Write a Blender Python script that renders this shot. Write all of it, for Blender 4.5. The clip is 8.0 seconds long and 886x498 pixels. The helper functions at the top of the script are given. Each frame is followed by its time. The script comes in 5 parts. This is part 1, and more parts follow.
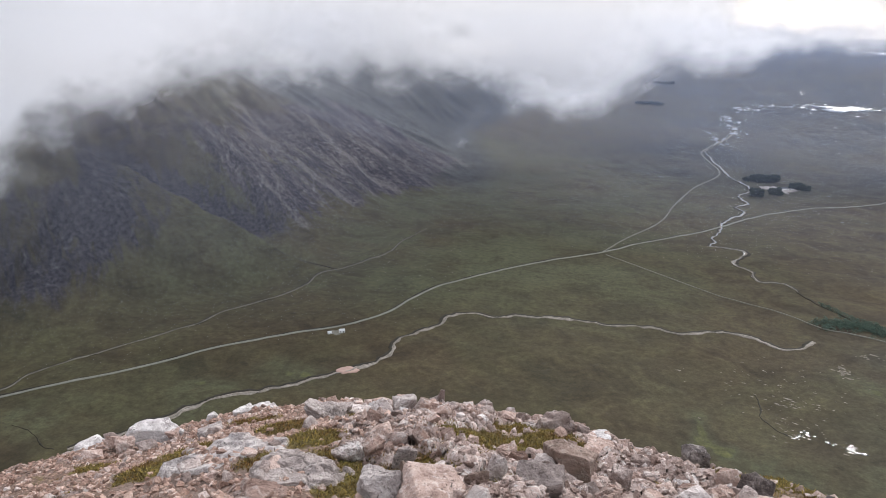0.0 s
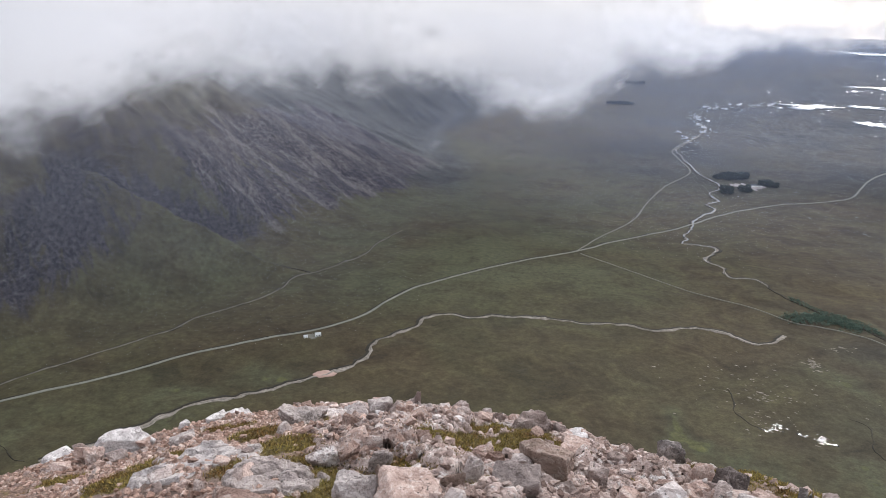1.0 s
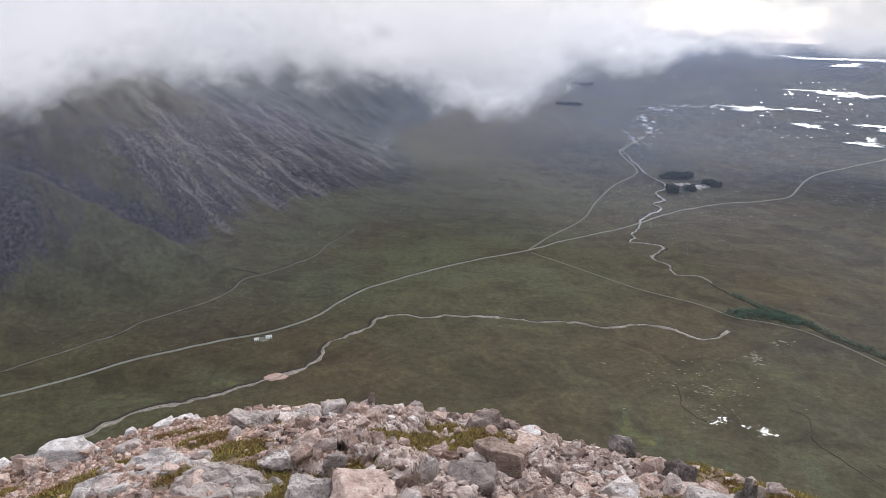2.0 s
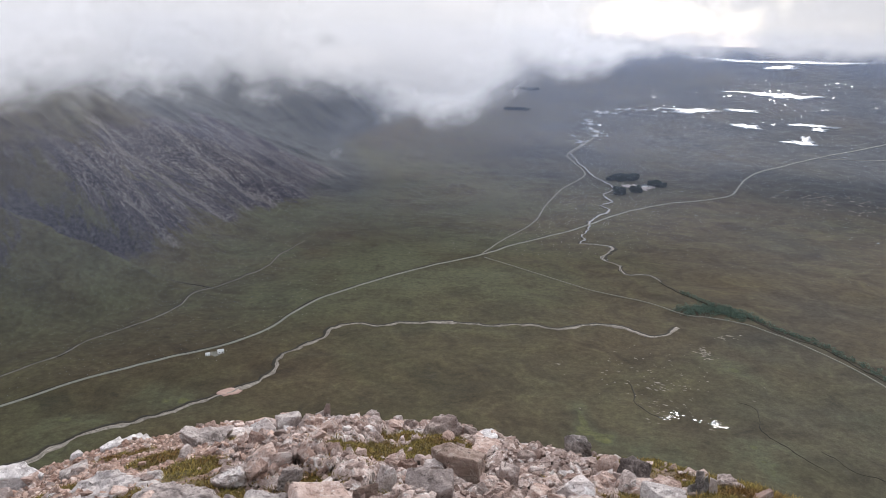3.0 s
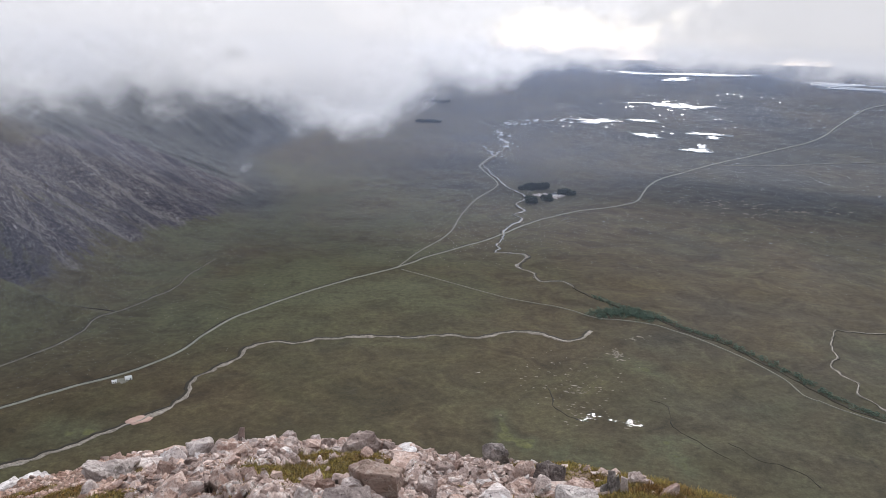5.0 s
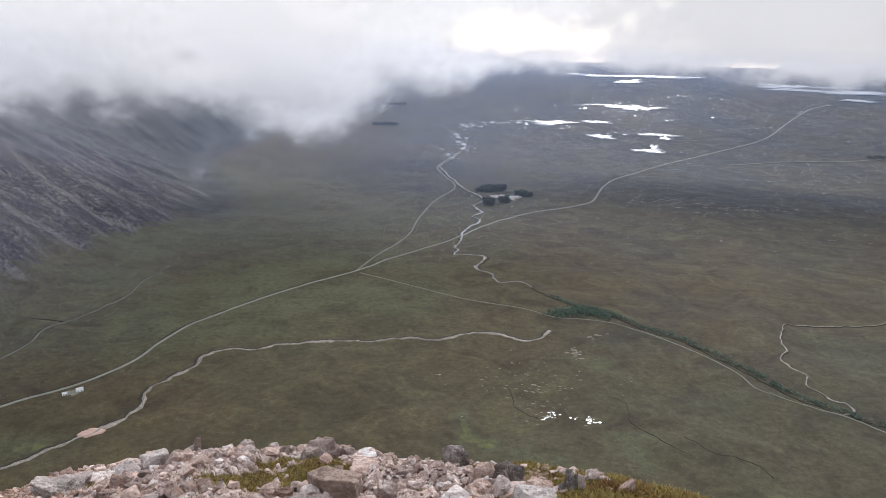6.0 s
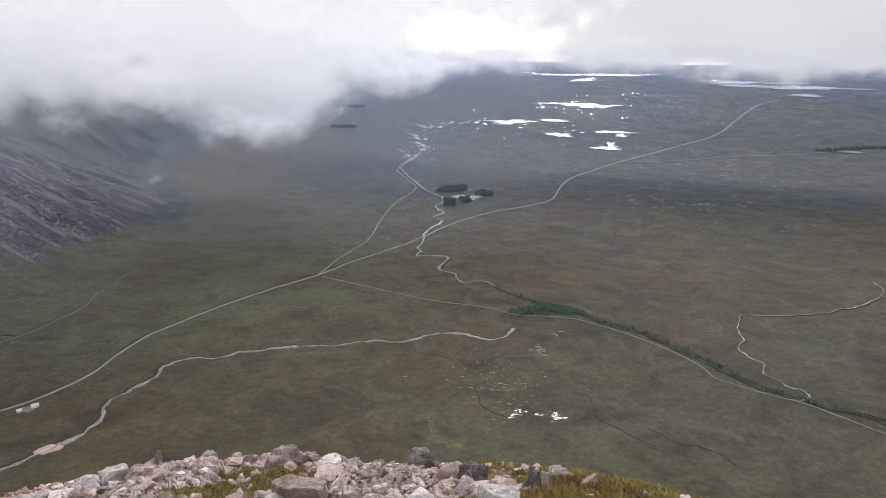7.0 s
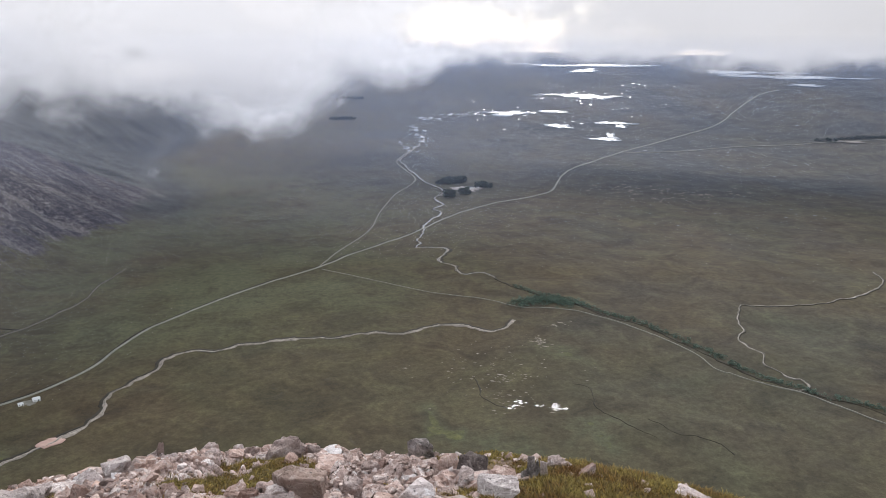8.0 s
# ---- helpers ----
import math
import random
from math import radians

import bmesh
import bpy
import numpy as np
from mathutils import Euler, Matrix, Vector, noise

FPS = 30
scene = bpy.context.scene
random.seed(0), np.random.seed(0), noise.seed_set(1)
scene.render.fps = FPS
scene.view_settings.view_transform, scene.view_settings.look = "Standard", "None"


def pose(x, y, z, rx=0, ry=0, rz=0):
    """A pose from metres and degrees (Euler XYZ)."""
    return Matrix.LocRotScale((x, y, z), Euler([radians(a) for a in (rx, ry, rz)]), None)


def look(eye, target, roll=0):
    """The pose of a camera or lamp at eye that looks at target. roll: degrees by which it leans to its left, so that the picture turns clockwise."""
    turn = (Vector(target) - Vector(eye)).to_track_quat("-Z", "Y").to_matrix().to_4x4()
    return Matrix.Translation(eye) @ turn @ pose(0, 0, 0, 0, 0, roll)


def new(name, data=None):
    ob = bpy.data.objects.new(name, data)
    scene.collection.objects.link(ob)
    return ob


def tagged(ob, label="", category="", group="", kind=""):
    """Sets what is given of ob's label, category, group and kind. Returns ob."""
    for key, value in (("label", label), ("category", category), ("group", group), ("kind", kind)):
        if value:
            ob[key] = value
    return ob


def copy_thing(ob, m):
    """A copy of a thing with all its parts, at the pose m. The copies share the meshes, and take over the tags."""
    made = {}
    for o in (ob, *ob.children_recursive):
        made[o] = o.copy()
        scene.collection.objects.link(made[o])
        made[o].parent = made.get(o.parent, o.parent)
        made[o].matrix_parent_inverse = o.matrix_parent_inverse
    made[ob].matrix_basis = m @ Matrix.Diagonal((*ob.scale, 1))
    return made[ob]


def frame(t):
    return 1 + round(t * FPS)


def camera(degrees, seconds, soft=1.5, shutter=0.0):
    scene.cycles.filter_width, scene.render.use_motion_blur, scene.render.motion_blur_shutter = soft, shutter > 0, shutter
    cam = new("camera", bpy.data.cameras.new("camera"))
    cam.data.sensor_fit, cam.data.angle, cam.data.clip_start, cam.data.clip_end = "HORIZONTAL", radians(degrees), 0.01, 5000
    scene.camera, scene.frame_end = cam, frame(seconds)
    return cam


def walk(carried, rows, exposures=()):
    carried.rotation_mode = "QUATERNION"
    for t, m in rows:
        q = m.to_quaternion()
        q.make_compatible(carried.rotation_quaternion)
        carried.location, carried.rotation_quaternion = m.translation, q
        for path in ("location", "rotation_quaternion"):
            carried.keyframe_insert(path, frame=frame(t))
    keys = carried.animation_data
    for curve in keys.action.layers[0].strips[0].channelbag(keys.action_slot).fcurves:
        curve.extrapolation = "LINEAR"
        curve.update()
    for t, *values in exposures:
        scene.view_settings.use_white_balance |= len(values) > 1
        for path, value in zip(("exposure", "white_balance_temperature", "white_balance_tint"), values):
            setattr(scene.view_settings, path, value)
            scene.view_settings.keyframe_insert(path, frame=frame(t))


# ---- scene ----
# ---------------------------------------------------------------- camera
cam = camera(64.2, 8.0, soft=0.6)
walk(cam, [
    (0.0, pose(-0.0256, -0.0477, 1.6106, 71.864, -1.674, 11.613)),
    (0.5, pose(-0.0098, -0.0353, 1.6078, 71.579, -1.657, 12.134)),
    (1.0, pose(-0.0148, -0.0119, 1.5956, 72.033, -1.397, 9.419)),
    (1.5, pose(-0.0211, -0.0047, 1.5906, 71.943, -1.923, 7.627)),
    (3.0, pose(-0.0096, -0.0003, 1.5922, 72.816, -1.622, 1.421)),
    (3.5, pose(0.0, 0.0, 1.6, 72.871, -1.625, 0.501)),
    (4.0, pose(0.0012, -0.0024, 1.6009, 73.224, -1.479, -1.515)),
    (4.5, pose(0.0162, -0.0113, 1.6082, 73.692, -1.549, -3.656)),
    (6.0, pose(0.0475, -0.0327, 1.6297, 74.299, -1.732, -9.079)),
    (6.5, pose(0.0615, -0.0491, 1.6445, 74.362, -1.312, -10.716)),
    (7.0, pose(0.0723, -0.0637, 1.6556, 74.459, -1.015, -12.443)),
    (7.5, pose(0.0841, -0.0763, 1.6636, 73.923, -1.716, -13.699)),
    (8.0, pose(0.0739, -0.0921, 1.6672, 73.804, -0.751, -12.541)),
])

# ---------------------------------------------------------------- light
SUN_AZ, SUN_EL = 22.0, 30.0            # degrees east of the view's heading, and above the horizon
world = bpy.data.worlds.new("overcast_sky")
scene.world = world
world.use_nodes = True
wt = world.node_tree
wt.nodes.clear()
w_out = wt.nodes.new("ShaderNodeOutputWorld")
w_sky = wt.nodes.new("ShaderNodeTexSky")
w_sky.sky_type, w_sky.sun_disc = "NISHITA", False
w_sky.sun_elevation, w_sky.sun_rotation = radians(SUN_EL), radians(SUN_AZ)
w_blue = wt.nodes.new("ShaderNodeBackground")
w_blue.inputs["Strength"].default_value = 0.05
w_cloud = wt.nodes.new("ShaderNodeBackground")
w_cloud.inputs["Strength"].default_value = 1.08
w_tex = wt.nodes.new("ShaderNodeTexCoord")
w_map = wt.nodes.new("ShaderNodeMapping")
w_map.inputs["Scale"].default_value = (1.0, 1.0, 3.2)
w_noise = wt.nodes.new("ShaderNodeTexNoise")
w_noise.inputs["Scale"].default_value, w_noise.inputs["Detail"].default_value = 3.2, 6
w_ramp = wt.nodes.new("ShaderNodeValToRGB")
w_ramp.color_ramp.elements[0].position, w_ramp.color_ramp.elements[0].color = 0.33, (0.80, 0.85, 0.93, 1)
w_ramp.color_ramp.elements[1].position, w_ramp.color_ramp.elements[1].color = 0.66, (1.30, 1.33, 1.38, 1)
w_add = wt.nodes.new("ShaderNodeAddShader")
wt.links.new(w_tex.outputs["Generated"], w_map.inputs["Vector"])
wt.links.new(w_map.outputs["Vector"], w_noise.inputs["Vector"])
wt.links.new(w_noise.outputs["Fac"], w_ramp.inputs["Fac"])
w_split = wt.nodes.new("ShaderNodeSeparateXYZ")
w_rise = wt.nodes.new("ShaderNodeMath")           # an overcast sky is brighter overhead than at the horizon
w_rise.operation = "MULTIPLY_ADD"
w_rise.inputs[1].default_value, w_rise.inputs[2].default_value = 0.54, 0.80
wt.links.new(w_tex.outputs["Generated"], w_split.inputs["Vector"])
wt.links.new(w_split.outputs["Z"], w_rise.inputs[0])
wt.links.new(w_rise.outputs[0], w_cloud.inputs["Strength"])
wt.links.new(w_ramp.outputs["Color"], w_cloud.inputs["Color"])
wt.links.new(w_sky.outputs["Color"], w_blue.inputs["Color"])
wt.links.new(w_blue.outputs["Background"], w_add.inputs[0])
wt.links.new(w_cloud.outputs["Background"], w_add.inputs[1])
wt.links.new(w_add.outputs["Shader"], w_out.inputs["Surface"])

sun = new("sun", bpy.data.lights.new("sun", "SUN"))
sun.data.energy, sun.data.angle, sun.data.color = 2.6, radians(13), (1.0, 0.97, 0.93)
_a, _e = radians(SUN_AZ), radians(SUN_EL)
sun.matrix_world = look((0, 0, 0), (-math.sin(_a) * math.cos(_e), -math.cos(_a) * math.cos(_e), -math.sin(_e)))
scene.view_settings.exposure = 0.0


# ---------------------------------------------------------------- numeric helpers
def hash2(i, j, seed):
    """Pseudo-random numbers 0..1 on an integer lattice."""
    n = (i.astype(np.int64) * 374761393 + j.astype(np.int64) * 668265263 + seed * 974711) & 0x7FFFFFFF
    n = ((n ^ (n >> 13)) * 1274126177) & 0x7FFFFFFF
    n = ((n ^ (n >> 16)) * 1911520717) & 0x7FFFFFFF
    return ((n ^ (n >> 11)) & 0xFFFFF) / float(0xFFFFF)


def vnoise(x, y, seed=0):
    """Value noise, 0..1."""
    x, y = np.asarray(x, float), np.asarray(y, float)
    i, j = np.floor(x), np.floor(y)
    u, v = x - i, y - j
    u, v = u * u * u * (u * (6 * u - 15) + 10), v * v * v * (v * (6 * v - 15) + 10)
    a, b = hash2(i, j, seed), hash2(i + 1, j, seed)
    c, d = hash2(i, j + 1, seed), hash2(i + 1, j + 1, seed)
    return (a * (1 - u) + b * u) * (1 - v) + (c * (1 - u) + d * u) * v


def fbm(x, y, seed=0, octaves=4):
    """Fractal noise about zero, roughly -1..1."""
    total, amp, size = 0.0, 1.0, 0.0
    for k in range(octaves):
        total = total + amp * (2 * vnoise(x * 2 ** k, y * 2 ** k, seed + 17 * k) - 1)
        size += amp
        amp *= 0.5
    return total / size * 1.6


def cells(x, y, seed=0):
    """Jittered cells: distance to the nearest seed, to the second nearest, and a random number for the cell."""
    i, j = np.floor(x), np.floor(y)
    f1, f2, pick = np.full(x.shape, 9.0), np.full(x.shape, 9.0), np.zeros(x.shape)
    for di in (-1, 0, 1):
        for dj in (-1, 0, 1):
            a, b = i + di, j + dj
            d = np.hypot(a + 0.1 + 0.8 * hash2(a, b, seed) - x, b + 0.1 + 0.8 * hash2(a, b, seed + 5) - y)
            near = d < f1
            f2 = np.where(near, f1, np.minimum(f2, d))
            pick = np.where(near, hash2(a, b, seed + 9), pick)
            f1 = np.where(near, d, f1)
    return f1, f2, pick


def smooth(a, b, v):
    s = np.clip((v - a) / (b - a), 0, 1)
    return s * s * (3 - 2 * s)


def quick_mesh(name, verts, faces, smooth_shade=True):
    """A mesh from arrays; faces is an (n, 3) or (n, 4) array."""
    me = bpy.data.meshes.new(name)
    verts, faces = np.asarray(verts, np.float32), np.asarray(faces, np.int32)
    n, k = faces.shape
    me.vertices.add(len(verts))
    me.vertices.foreach_set("co", verts.ravel())
    me.loops.add(n * k)
    me.loops.foreach_set("vertex_index", faces.ravel())
    me.polygons.add(n)
    me.polygons.foreach_set("loop_start", np.arange(n, dtype=np.int32) * k)
    me.polygons.foreach_set("loop_total", np.full(n, k, np.int32))
    me.update(calc_edges=True)
    me.polygons.foreach_set("use_smooth", np.full(n, smooth_shade))
    me.validate()
    return me


def grid_faces(rows, cols, wrap=False):
    i, j = np.meshgrid(np.arange(rows - 1), np.arange(cols if wrap else cols - 1), indexing="ij")
    k = (j + 1) % cols
    return np.stack([i * cols + j, i * cols + k, (i + 1) * cols + k, (i + 1) * cols + j], -1).reshape(-1, 4)


def attribute(me, name, values):
    a = me.attributes.new(name, "FLOAT", "POINT")
    a.data.foreach_set("value", np.asarray(values, np.float32).ravel())


def misty(faces, cover):
    """The faces that any mist lies on."""
    return faces[np.asarray(cover).ravel()[faces].max(axis=1) > 0.003]


def part(name, bm, material, parent, label=""):
    """One bmesh as one mesh object under a thing or a part."""
    me = bpy.data.meshes.new(name)
    bm.to_mesh(me)
    bm.free()
    me.materials.append(material)
    ob = new(name, me)
    ob.parent = parent
    return tagged(ob, label)


# ---------------------------------------------------------------- materials
class Mat:
    """A small builder for node materials."""

    def __init__(self, name, rough=0.9):
        self.m = bpy.data.materials.new(name)
        self.m.use_nodes = True
        self.t = self.m.node_tree
        self.b = self.t.nodes["Principled BSDF"]
        self.b.inputs["Roughness"].default_value = rough
        self.b.inputs["Specular IOR Level"].default_value = 0.25
        self.geo = self.t.nodes.new("ShaderNodeNewGeometry").outputs["Position"]

    def link(self, a, b):
        self.t.links.new(a, b)

    def attr(self, name):
        n = self.t.nodes.new("ShaderNodeAttribute")
        n.attribute_name = name
        return n.outputs["Fac"]

    def local(self):
        return self.t.nodes.new("ShaderNodeTexCoord").outputs["Object"]

    def rand(self):
        return self.t.nodes.new("ShaderNodeObjectInfo").outputs["Random"]

    def island(self):
        return self.t.nodes.new("ShaderNodeNewGeometry").outputs["Random Per Island"]

    def combine(self, x, y, z=None):
        n = self.t.nodes.new("ShaderNodeCombineXYZ")
        self.link(x, n.inputs[0])
        self.link(y, n.inputs[1])
        if z is not None:
            self.link(z, n.inputs[2])
        return n.outputs[0]

    def mapped(self, vec, scale):
        n = self.t.nodes.new("ShaderNodeMapping")
        n.inputs["Scale"].default_value = scale
        self.link(vec, n.inputs["Vector"])
        return n.outputs[0]

    def noise(self, scale, vec=None, detail=4, rough=0.55, distort=0.0):
        n = self.t.nodes.new("ShaderNodeTexNoise")
        for key, value in (("Scale", scale), ("Detail", detail), ("Roughness", rough), ("Distortion", distort)):
            n.inputs[key].default_value = value
        self.link(self.geo if vec is None else vec, n.inputs["Vector"])
        return n.outputs["Fac"]

    def voronoi(self, scale, vec=None, feature="F1"):
        n = self.t.nodes.new("ShaderNodeTexVoronoi")
        n.feature = feature
        n.inputs["Scale"].default_value = scale
        self.link(self.geo if vec is None else vec, n.inputs["Vector"])
        return n.outputs["Distance"]

    def ramp(self, fac, *stops):
        n = self.t.nodes.new("ShaderNodeValToRGB")
        e = n.color_ramp.elements
        while len(e) < len(stops):
            e.new(0.5)
        for el, (p, c) in zip(e, stops):
            el.position = p
            el.color = (*c, 1) if isinstance(c, tuple) else (c, c, c, 1)
        self.link(fac, n.inputs["Fac"])
        return n.outputs["Color"]

    def mix(self, fac, a, b, mode="MIX"):
        n = self.t.nodes.new("ShaderNodeMix")
        n.data_type, n.blend_type = "RGBA", mode
        for value, socket in ((fac, n.inputs["Factor"]), (a, n.inputs["A"]), (b, n.inputs["B"])):
            if isinstance(value, (int, float)) and socket.type != "RGBA":
                socket.default_value = value
            elif isinstance(value, tuple):
                socket.default_value = (*value, 1)
            elif isinstance(value, (int, float)):
                socket.default_value = (value, value, value, 1)
            else:
                self.link(value, socket)
        return n.outputs["Result"]

    def math(self, op, a, b):
        n = self.t.nodes.new("ShaderNodeMath")
        n.operation, n.use_clamp = op, False
        for value, socket in ((a, n.inputs[0]), (b, n.inputs[1])):
            if isinstance(value, (int, float)):
                socket.default_value = value
            else:
                self.link(value, socket)
        return n.outputs[0]

    def bump(self, height, strength, distance, before=None):
        n = self.t.nodes.new("ShaderNodeBump")
        n.inputs["Strength"].default_value, n.inputs["Distance"].default_value = strength, distance
        self.link(height, n.inputs["Height"])
        if before is not None:
            self.link(before, n.inputs["Normal"])
        return n.outputs["Normal"]

    def done(self, colour, normal=None, rough=None):
        if isinstance(colour, tuple):
            self.b.inputs["Base Color"].default_value = (*colour, 1)
        else:
            self.link(colour, self.b.inputs["Base Color"])
        if normal is not None:
            self.link(normal, self.b.inputs["Normal"])
        if rough is not None:
            self.link(rough, self.b.inputs["Roughness"])
        return self.m


def moor_material():
    """Heather, moor grass and peat, with bare rock where the attribute says so."""
    k = Mat("moor_heather_and_rock", 0.95)
    big = k.noise(0.0032, detail=6, rough=0.6, distort=0.5)
    mid = k.noise(0.016, detail=6, rough=0.66, distort=0.9)
    fine = k.noise(0.11, detail=6, rough=0.74)
    tuft = k.noise(0.42, detail=4, rough=0.7)
    heather = k.ramp(mid, (0.34, (0.048, 0.033, 0.018)), (0.5, (0.080, 0.058, 0.030)), (0.66, (0.103, 0.080, 0.040)))
    grass = k.ramp(mid, (0.34, (0.040, 0.044, 0.021)), (0.52, (0.061, 0.066, 0.029)), (0.68, (0.088, 0.091, 0.037)))
    cover = k.mix(k.ramp(big, (0.44, 0.05), (0.70, 0.6)), heather, grass)
    cover = k.mix(k.math("MULTIPLY", k.attr("lush"), k.ramp(mid, (0.36, 0.45), (0.60, 0.85))), cover, k.ramp(big, (0.35, (0.086, 0.097, 0.055)), (0.65, (0.114, 0.122, 0.066))))
    cover = k.mix(k.math("MULTIPLY", k.ramp(k.attr("lush"), (0.86, 0.0), (1.0, 0.75)), k.ramp(mid, (0.36, 0.5), (0.55, 1.0))), cover, (0.140, 0.140, 0.046))
    hags = k.noise(0.030, detail=7, rough=0.72, distort=1.6)
    cover = k.mix(k.ramp(hags, (0.31, 0.42), (0.41, 0.0)), cover, (0.022, 0.019, 0.016))
    cover = k.mix(k.ramp(hags, (0.60, 0.0), (0.72, 0.45)), cover, (0.088, 0.078, 0.060))
    # Darker, cooler cover; the distance's blue haze is put into its colour.
    cover = k.mix(k.attr("dark_cover"), cover, k.ramp(mid, (0.36, (0.026, 0.029, 0.032)), (0.52, (0.043, 0.046, 0.047)), (0.68, (0.069, 0.071, 0.070))))
    cover = k.mix(1.0, cover, k.ramp(fine, (0.34, 0.44), (0.5, 0.61), (0.66, 0.80)), "MULTIPLY")
    cover = k.mix(1.0, cover, k.ramp(tuft, (0.32, 0.84), (0.68, 1.16)), "MULTIPLY")
    down = k.combine(k.math("SUBTRACT", k.attr("along"), k.math("MULTIPLY", k.attr("uphill"), 0.37)), k.attr("uphill"))
    ribs = k.noise(1.0, k.mapped(down, (0.050, 0.020, 1)), detail=9, rough=0.74, distort=0.5)
    chips = k.noise(1.0, k.mapped(down, (0.20, 0.13, 1)), detail=7, rough=0.78, distort=0.3)
    crags = k.noise(1.0, k.mapped(k.geo, (0.16, 0.16, 0.040)), detail=8, rough=0.80)
    blots = k.noise(1.0, k.mapped(down, (0.034, 0.013, 1)), detail=5, rough=0.62, distort=0.6)
    rock = k.ramp(chips, (0.40, (0.011, 0.009, 0.013)), (0.49, (0.027, 0.022, 0.026)), (0.55, (0.056, 0.047, 0.051)), (0.61, (0.25, 0.215, 0.210)))
    loose = k.ramp(chips, (0.36, (0.050, 0.042, 0.041)), (0.50, (0.090, 0.077, 0.074)), (0.64, (0.19, 0.168, 0.160)))
    rock = k.mix(k.ramp(blots, (0.42, 0.75), (0.52, 0.0)), rock, (0.017, 0.015, 0.022))
    rock = k.mix(k.ramp(blots, (0.55, 0.0), (0.64, 0.55)), rock, loose)
    rock = k.mix(k.math("MULTIPLY", k.attr("dark_crag"), 1.0), rock, k.ramp(crags, (0.40, (0.012, 0.011, 0.016)), (0.54, (0.038, 0.034, 0.040)), (0.61, (0.080, 0.073, 0.075)), (0.67, (0.28, 0.255, 0.25))))
    mask = k.ramp(k.math("ADD", k.attr("rock"), k.math("MULTIPLY", k.math("SUBTRACT", ribs, 0.5), 1.5)), (0.34, 0.0), (0.58, 1.0))
    colour = k.mix(mask, cover, rock)
    slide = k.math("ADD", k.attr("scree"), k.math("MULTIPLY", k.math("SUBTRACT", k.mix(0.5, chips, blots), 0.5), 3.2))
    colour = k.mix(k.ramp(slide, (0.45, 0.0), (1.05, 0.75)), colour, loose)
    n1 = k.bump(fine, 0.4, 1.6)
    n2 = k.bump(k.math("MULTIPLY", k.mix(0.5, ribs, chips), k.attr("rock")), 0.7, 4.0, n1)
    return k.done(colour, n2)


def ribbon_material(name, a, b, scale=0.2):
    k = Mat(name, 0.9)
    f1, f2 = k.noise(scale, detail=5, rough=0.7), k.noise(scale * 0.12, detail=3)
    c = k.mix(k.ramp(f1, (0.35, 0.0), (0.65, 1.0)), a, b)
    c = k.mix(k.ramp(f2, (0.4, 0.0), (0.7, 0.45)), c, tuple(0.6 * v for v in a))
    return k.done(c, k.bump(f1, 0.5, 0.5))


def water_material():
    k = Mat("still_water", 0.09)
    k.b.inputs["Specular IOR Level"].default_value = 0.5
    k.b.inputs["IOR"].default_value = 1.333
    f1 = k.noise(0.5, detail=3)
    return k.done((0.020, 0.026, 0.030), k.bump(f1, 0.06, 0.2))


def stone_material(name, dark, mid, light, lichen, per_island=False):
    """Rhyolite: mottled and crumbly, pitted, with pale lichen crusts."""
    k = Mat(name, 0.9)
    v = k.geo
    blotch, grain = k.noise(7.0, v, detail=6, rough=0.7, distort=0.5), k.noise(34.0, v, detail=6, rough=0.75)
    pits, seams = k.noise(75.0, v, detail=3, rough=0.6), k.noise(1.0, k.mapped(v, (9.0, 9.0, 30.0)), detail=5, rough=0.7, distort=0.8)
    c = k.ramp(blotch, (0.32, dark), (0.50, mid), (0.66, light))
    c = k.mix(k.ramp(k.noise(11.0, v, detail=6, rough=0.75, distort=0.8), (0.53, 0.0), (0.60, 0.8)), c, lichen)
    c = k.mix(k.ramp(grain, (0.35, 0.7), (0.42, 0.0)), c, tuple(0.30 * x for x in dark))
    c = k.mix(k.ramp(seams, (0.30, 0.75), (0.36, 0.0)), c, tuple(0.28 * x for x in dark))
    spots = k.noise(19.0, v, detail=3, rough=0.6)
    c = k.mix(k.ramp(spots, (0.66, 0.0), (0.70, 0.8)), c, (0.05, 0.046, 0.044))
    r = k.island() if per_island else k.rand()
    c = k.mix(1.0, c, k.ramp(r, (0.0, (0.42, 0.355, 0.33)), (0.35, (0.67, 0.605, 0.575)), (0.75, (0.83, 0.78, 0.76)), (1.0, (1.08, 1.07, 1.07))), "MULTIPLY")
    n = k.bump(grain, 0.9, 0.02)
    n = k.bump(blotch, 0.8, 0.06, n)
    n = k.bump(seams, 0.6, 0.03, n)
    n = k.bump(pits, 0.6, 0.008, n)
    return k.done(c, n)


